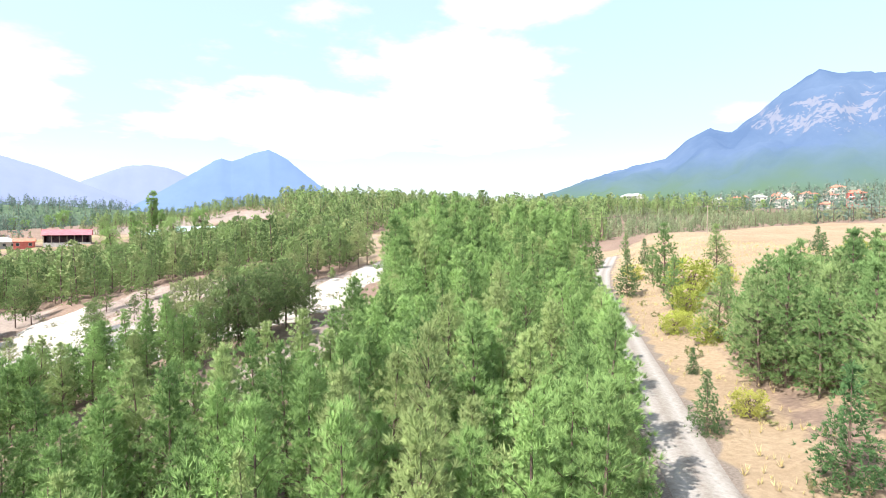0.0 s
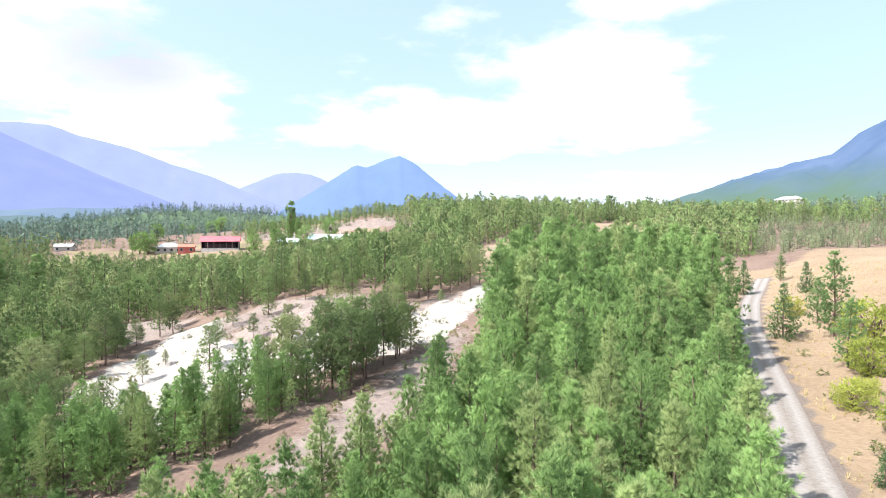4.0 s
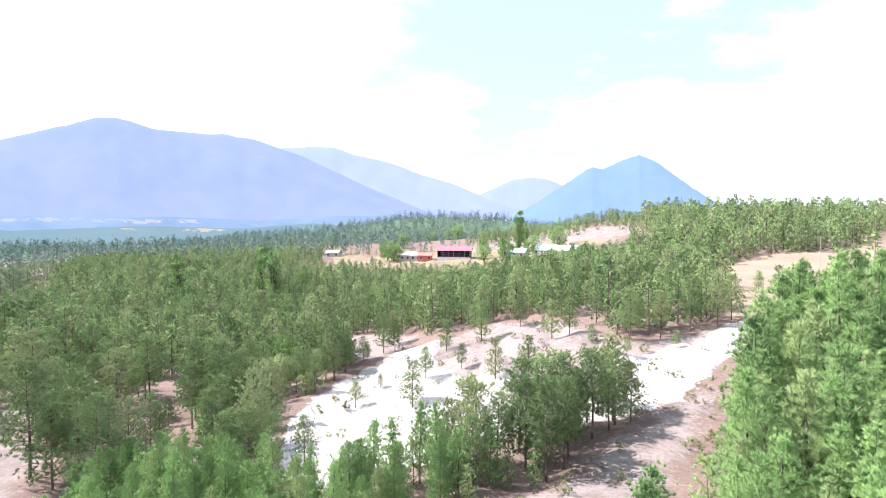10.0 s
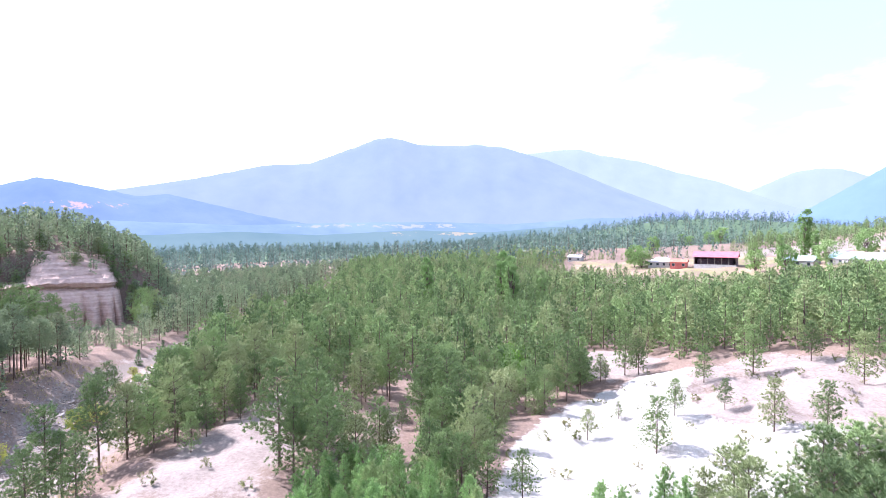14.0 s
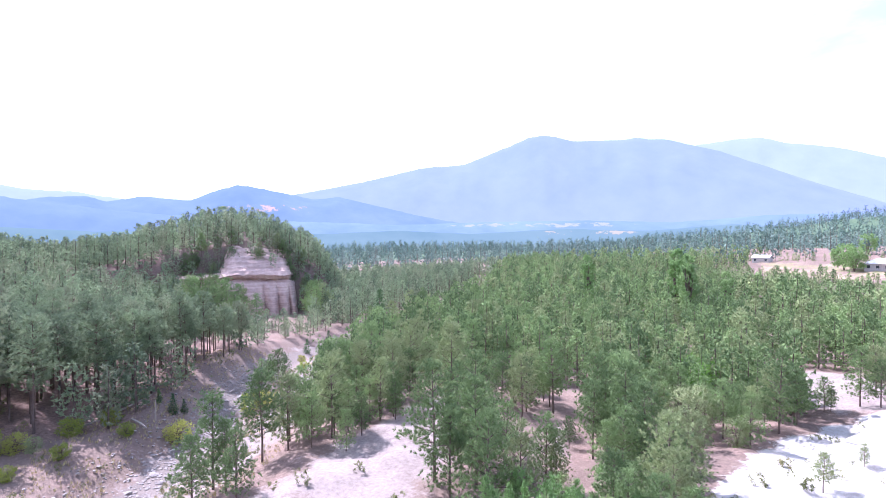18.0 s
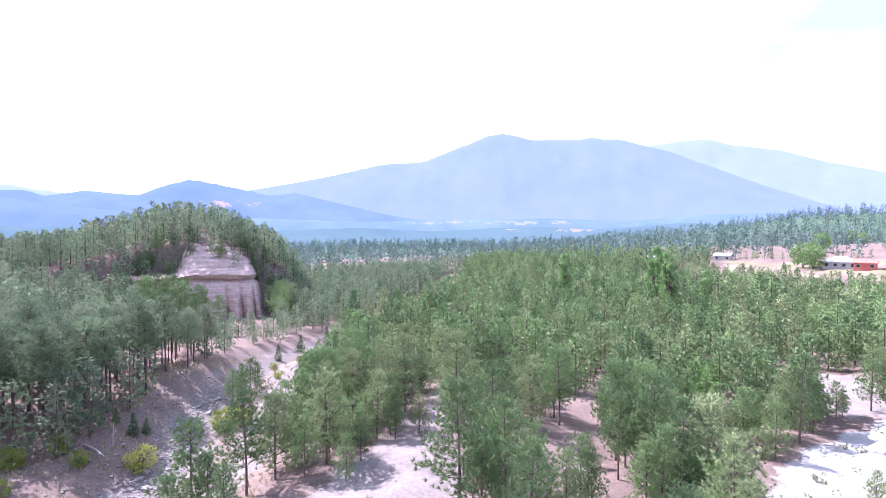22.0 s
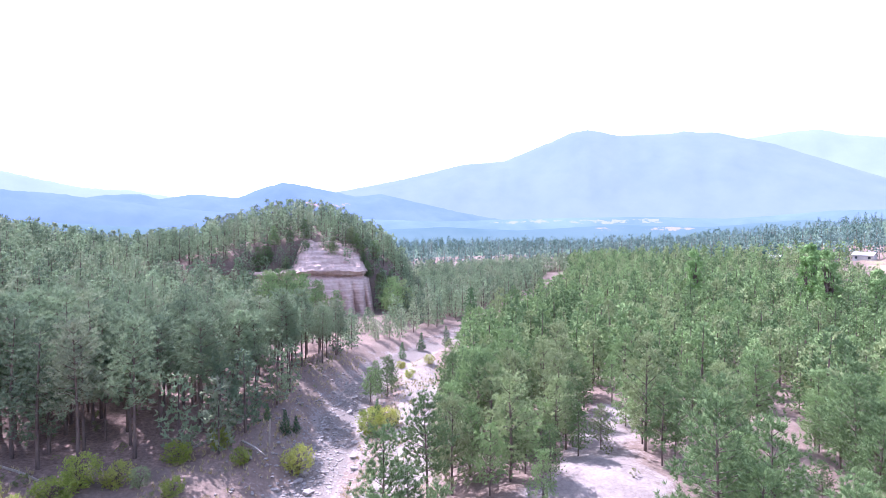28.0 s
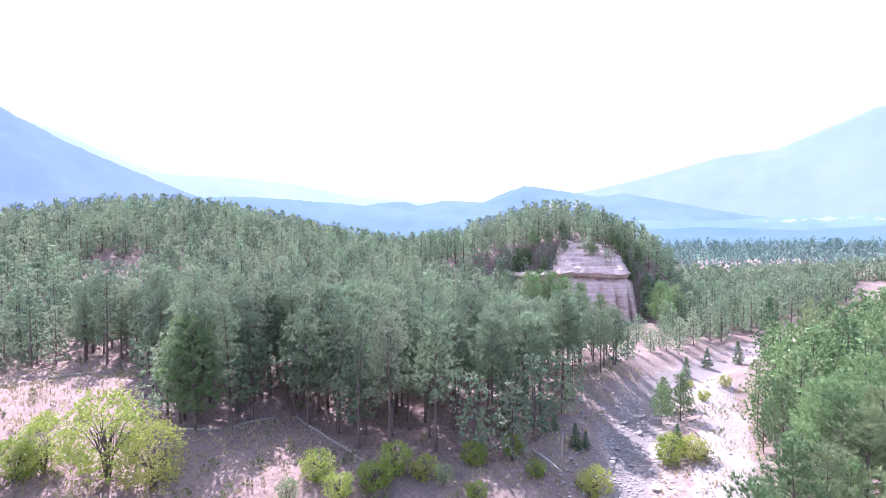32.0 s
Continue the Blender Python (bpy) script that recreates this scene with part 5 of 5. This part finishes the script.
# ---- cliff of the hill over the stream ----
def build_cliff():
    s = np.linspace(19, 60, 130)
    rows = []
    r = np.random.default_rng(11)
    flute = np.abs(np.sin(s * 0.62 + 0.8 * np.sin(s * 0.23))) ** 0.7
    rim = -202.5 - 0.05 * (s - 45) - 0.004 * (s - 45) ** 2
    for v in np.linspace(0, 1, 46):
        if v < 0.42:
            u = v / 0.42
            x = rim + 9.0 * (1 - u) ** 0.8 * (0.35 + 0.65 * flute) + 0.4
            z = -8.0 + 13.6 * u + 0 * s
        elif v < 0.52:
            x, z = rim - 1.8 * math.sin((v - 0.42) / 0.10 * math.pi) + 0.3, 5.6 + 1.6 * (v - 0.42) / 0.10 + 0.35 * np.sin(s * 0.21)
        else:
            u = (v - 0.52) / 0.48
            run = 3.5 + 9.0 * smooth(20, 42, s) + 0.8 * np.sin(s * 0.7)
            x = rim + 0.9 * (1 - u) ** 8 - run * u + 0.35 * np.sign(np.sin(u * 23)) * 0.5
            edge = np.maximum(8.0, ground_height(rim - run, s) + 0.4)
            z = 7.5 + (edge - 7.5) * u ** 0.85 + 0.35 * np.sin(s * 0.21) + 0.5 * np.abs(np.sin(u * 11 + 0.6 * np.sin(s * 0.3)))
        fade = smooth(19, 25, s) * (1 - smooth(55, 60, s))
        x = x - (1 - fade) * 6
        rows.append(np.stack([x + 0.25 * wave(s, z * 2.0, 6, 1.0), s + 0.2 * wave(x, z, 5, 2.0), z * 1.0 + 0.2 * wave(s, x, 4, 3.0)], -1))
    g = np.array(rows)
    i = np.arange(g.shape[0] * g.shape[1]).reshape(g.shape[:2])
    q = np.concatenate([np.stack([i[:-1, :-1], i[:-1, 1:], i[1:, 1:]], -1).reshape(-1, 3), np.stack([i[:-1, :-1], i[1:, 1:], i[1:, :-1]], -1).reshape(-1, 3)])
    tagged(new("cliff", mesh_from("cliff", g.reshape(-1, 3), q, sandstone)), "pinkish eroded sandstone cliff with a dark ledge and fluted foot", "cliff", kind="structure")


build_cliff()
rng = np.random.default_rng(77)
for n in range(46):
    py = rng.uniform(10, 70)
    px = -rng.uniform(207, 217) + 0.02 * (py - 40) ** 2 * 0.6
    if not (24 < py < 57 and px > -208):
        edge_pines.plant(int(rng.integers(5)), px, py, rng.uniform(0.6, 0.95), rng.uniform(0, 6.28))
plant_all(edge_pines, (0, 3, 1, 4), [(-183, 24, 13), (-185, 28, 13), (-181, 31, 12.5), (-186, 33, 13), (-182, 36, 12), (-178, 27, 12.5), (-187, 23, 13), (-176, 22, 12.5), (-189, 30, 13), (-174, 34, 10), (-172, 28, 11), (-180, 41, 9), (-187, 38, 10), (-190, 26, 13), (-189, 60, 12), (-186, 63, 12), (-193, 62, 12), (-182, 60, 11)], [9.0] * 5)
plant_all(near_pines, (0, 3, 1), [(-206, 36, 4.5), (-207, 43, 4.0), (-203, 27, 3.4)], pine_high)


# ---- road ----
def build_road():
    line = np.array(ROAD, float)
    t = np.linspace(0, len(line) - 1, 240)
    k = np.arange(len(line))
    cx, cy = np.interp(t, k, line[:, 0]), np.interp(t, k, line[:, 1])
    for _ in range(30):
        cx[1:-1], cy[1:-1] = (cx[:-2] + 2 * cx[1:-1] + cx[2:]) / 4, (cy[:-2] + 2 * cy[1:-1] + cy[2:]) / 4
    d = unit(np.stack([np.gradient(cx), np.gradient(cy)], -1))
    across = np.linspace(-1.65, 1.65, 12)
    x = cx[:, None] + d[:, 1:2] * across
    y = cy[:, None] - d[:, 0:1] * across
    rut = 0.05 * (np.exp(-((np.abs(across) - 0.8) / 0.3) ** 2))
    z = ground_height(x, y) + 0.09 - rut - 0.12 * (np.abs(across) / 1.65) ** 6
    i = np.arange(x.size).reshape(x.shape)
    q = np.concatenate([np.stack([i[:-1, :-1], i[:-1, 1:], i[1:, 1:]], -1).reshape(-1, 3), np.stack([i[:-1, :-1], i[1:, 1:], i[1:, :-1]], -1).reshape(-1, 3)])
    m, n = material("gravel_road")
    side = n.add("ShaderNodeAttribute", attribute_name="side").outputs["Fac"]
    track = n.math("SUBTRACT", 1.0, n.math("MULTIPLY", n.math("ABSOLUTE", n.math("SUBTRACT", n.math("ABSOLUTE", side), 0.8)), 2.2))
    at = n.add("ShaderNodeNewGeometry").outputs["Position"]
    fine = n.noise(4.0, 8.0, at, 0.75)
    v = n.math("ADD", n.math("MULTIPLY", track, 0.12), n.math("MULTIPLY", fine, 0.75))
    finish(n, n.ramp(v, [(0.2, (0.19, 0.16, 0.135)), (0.45, (0.285, 0.26, 0.24)), (0.7, (0.39, 0.365, 0.34))]), 0.95, fine, 0.6, 0.08)
    me = mesh_from("road", np.stack([x, y, z], -1).reshape(-1, 3), q, m, smooth_faces=True)
    me.attributes.new("side", "FLOAT", "POINT").data.foreach_set("value", np.broadcast_to(across, x.shape).ravel().astype(np.float32))
    tagged(new("road", me), "pale single-lane gravel road with two wheel tracks", "road", kind="structure")


build_road()


# ---- stones, grass and scrub ----
def stone_shape(r, flat=0.6):
    bm = bmesh.new()
    bmesh.ops.create_icosphere(bm, subdivisions=1, radius=1.0)
    for v in bm.verts:
        v.co *= float(r.uniform(0.75, 1.15))
        v.co.z *= flat
    vs = np.array([v.co[:] for v in bm.verts])
    bm.verts.index_update()
    fs = np.array([[v.index for v in f.verts] for f in bm.faces])
    bm.free()
    return vs, fs


def strewn(name, label, category, rng, x, y, shapes, size, mat, sink=0.3):
    kind, turn, scale, tint = rng.integers(len(shapes), size=len(x)), rng.uniform(0, 6.28, len(x)), rng.uniform(*size, len(x)) * rng.uniform(0.6, 1.0, len(x)), rng.uniform(0, 1, len(x))
    z = ground_height(x, y)
    pieces, tints = [], []
    for n in range(len(x)):
        v, f = shapes[kind[n]]
        c, s = math.cos(turn[n]), math.sin(turn[n])
        pieces.append((np.stack([(v[:, 0] * c - v[:, 1] * s) * scale[n] + x[n], (v[:, 0] * s + v[:, 1] * c) * scale[n] + y[n], (v[:, 2] + sink) * scale[n] + z[n]], -1), f))
        tints.append(np.full(len(v), tint[n]))
    v, f = joined(pieces)
    up = np.broadcast_to(np.array([0.0, 0.0, 1.0]), v.shape)
    return tagged(new(name, mesh_from(name, v, f, mat, np.concatenate(tints), out=up)), label, category, kind="stuff")


rng = np.random.default_rng(21)
stones = [stone_shape(rng) for _ in range(6)]
t = rng.uniform(1.2, 5.2, 2600)
line = np.array(STREAM, float)
off = rng.normal(0, 3.4, len(t))
cx, cy = np.interp(t, np.arange(len(line)), line[:, 0]), np.interp(t, np.arange(len(line)), line[:, 1])
strewn("stream_stones", "pale rounded stones in a dry stream bed", "stones", rng, cx + off * 0.5 + rng.normal(0, 1, len(t)), cy + off, stones, (0.09, 0.32), stone_mat, 0.1)
boulder_mesh = [mesh_from("boulder", *s, stone_mat, smooth_faces=False) for s in stones[:4]]
for n in range(30):
    u = rng.uniform(1.6, 4.6)
    px, py = np.interp(u, np.arange(len(line)), line[:, 0]) + rng.normal(0, 2.4), np.interp(u, np.arange(len(line)), line[:, 1]) + rng.normal(0, 3.0)
    ob = tagged(new("boulder", boulder_mesh[n % 4]), "pale grey boulder in the dry stream bed", "boulder", "boulders in the stream bed")
    size = rng.uniform(0.4, 0.85)
    ob.matrix_basis = Matrix.Translation((px, py, float(ground_height(px, py)) + 0.15 * size)) @ Euler((0.2, 0.1, rng.uniform(0, 6.28))).to_matrix().to_4x4() @ Matrix.Diagonal((size, size * 0.8, size * 0.8, 1))

tuft = [blades(rng, np.zeros((1, 3)), np.array([[0, 0, 1.0]]), 9, 1.0, 0.09, 0.45, 0.6) for _ in range(5)]
gx, gy = rng.uniform(-135, -40, 26000), rng.uniform(-75, 60, 26000)
d, along = from_line(gx, gy, STREAM)
keep = ((d > 3.5) & (d < 15) & (wave(gx, gy, 13, 0.5) > -0.25)) | (inside(gx, gy, WEST_BARE) & (wave(gx, gy, 11, 2.2) > -0.6))
strewn("dry_grass", "dry straw-coloured grass along the stream banks", "grass", rng, gx[keep], gy[keep], tuft, (0.35, 0.8), dry_grass, 0.0)
gx, gy = rng.uniform(-20, 110, 26000), rng.uniform(0, 130, 26000)
d, _ = from_line(gx, gy, ROAD)
keep = ((d > 2.0) & (d < 12) & (wave(gx, gy, 9, 1.2) > 0.1)) | (inside(gx, gy, FIELD) & (rng.uniform(0, 1, len(gx)) < 0.5))
strewn("field_grass", "dry yellow grass on the field and beside the road", "grass", rng, gx[keep], gy[keep], tuft, (0.3, 0.7), dry_grass, 0.0)
scrub = [broadleaf(np.random.default_rng(40 + k), 1.0, 0.7, 3, 9, 0.24, 0.09, 3, 0.1)[1] for k in range(4)]
gx, gy = rng.uniform(-130, 50, 3600), rng.uniform(-75, 125, 3600)
keep = (inside(gx, gy, SAND) & (rng.uniform(0, 1, len(gx)) < 0.45)) | inside(gx, gy, BARE_GAP) | (inside(gx, gy, BARE_WEST) & (rng.uniform(0, 1, len(gx)) < 0.3)) | (inside(gx, gy, WEST_BARE) & (rng.uniform(0, 1, len(gx)) < 0.55)) | ((from_line(gx, gy, STREAM)[0] < 14) & (from_line(gx, gy, STREAM)[0] > 5) & (rng.uniform(0, 1, len(gx)) < 0.6)) | (inside(gx, gy, STAND) & (rng.uniform(0, 1, len(gx)) < 0.35)) | ((from_line(gx, gy, ROAD)[0] > 2.4) & (from_line(gx, gy, ROAD)[0] < 9) & (rng.uniform(0, 1, len(gx)) < 0.6))
strewn("low_scrub", "low dull green scrub and dead twigs on bare ground", "scrub", rng, gx[keep], gy[keep], scrub, (0.4, 1.3), scrub_leaf, 0.0)


def brush_fence(points):
    """A low barrier of logs held by stakes, against washing-out of the slope."""
    top = tagged(new("log_barrier"), "low barrier of grey logs and stakes across the slope", "fence", "log barriers")
    top.location = (*points[0], float(ground_height(*points[0])))
    for a, b in zip(points, points[1:]):
        steps = [(a[0] + (b[0] - a[0]) * u, a[1] + (b[1] - a[1]) * u) for u in np.linspace(0, 1, 5)]
        for lift in (0.08, 0.22):
            pts = [(px - points[0][0], py - points[0][1], float(ground_height(px, py)) + lift - top.location.z) for px, py in steps]
            v, f = tube(pts, [0.075, 0.07, 0.07, 0.065, 0.06], 6)
            part("log", mesh_from("log", v, f, dry_wood, smooth_faces=True), top)
        for px, py in steps[::2]:
            z = float(ground_height(px, py)) - top.location.z
            v, f = tube([(px - points[0][0], py - points[0][1] + 0.15, z - 0.3), (px - points[0][0], py - points[0][1] + 0.15, z + 0.4)], [0.04, 0.03], 5)
            part("stake", mesh_from("stake", v, f, dry_wood), top)


brush_fence([(-112.7, -56.6), (-117.7, -48.3)])
brush_fence([(-95.4, -31.2), (-97, -26), (-103.4, -21)])
brush_fence([(-103.8, -18.4), (-96, -10.7), (-93.5, -8)])
brush_fence([(-96.5, 2), (-101, 8.5), (-108, 13)])
v, f = tube([(0, 0, -0.5), (0.1, 0.05, 1.6), (0.35, 0.1, 3.4)], [0.13, 0.11, 0.08], 7)
post = tagged(new("broken_post", mesh_from("broken_post", v, f, dry_wood, smooth_faces=True)), "leaning grey broken post beside the stream", "post")
post.location = (-97.5, 13.5, float(ground_height(-97.5, 13.5)))
v, f = tube([(0, 0, 0.15), (3, 1.2, 0.3), (6.2, 2.0, 0.5)], [0.16, 0.13, 0.07], 7)
log = tagged(new("fallen_log", mesh_from("fallen_log", v, f, dry_wood, smooth_faces=True)), "pale fallen trunk lying on the stream bank", "log")
log.location = (-98.5, 10.5, float(ground_height(-98.5, 10.5)))
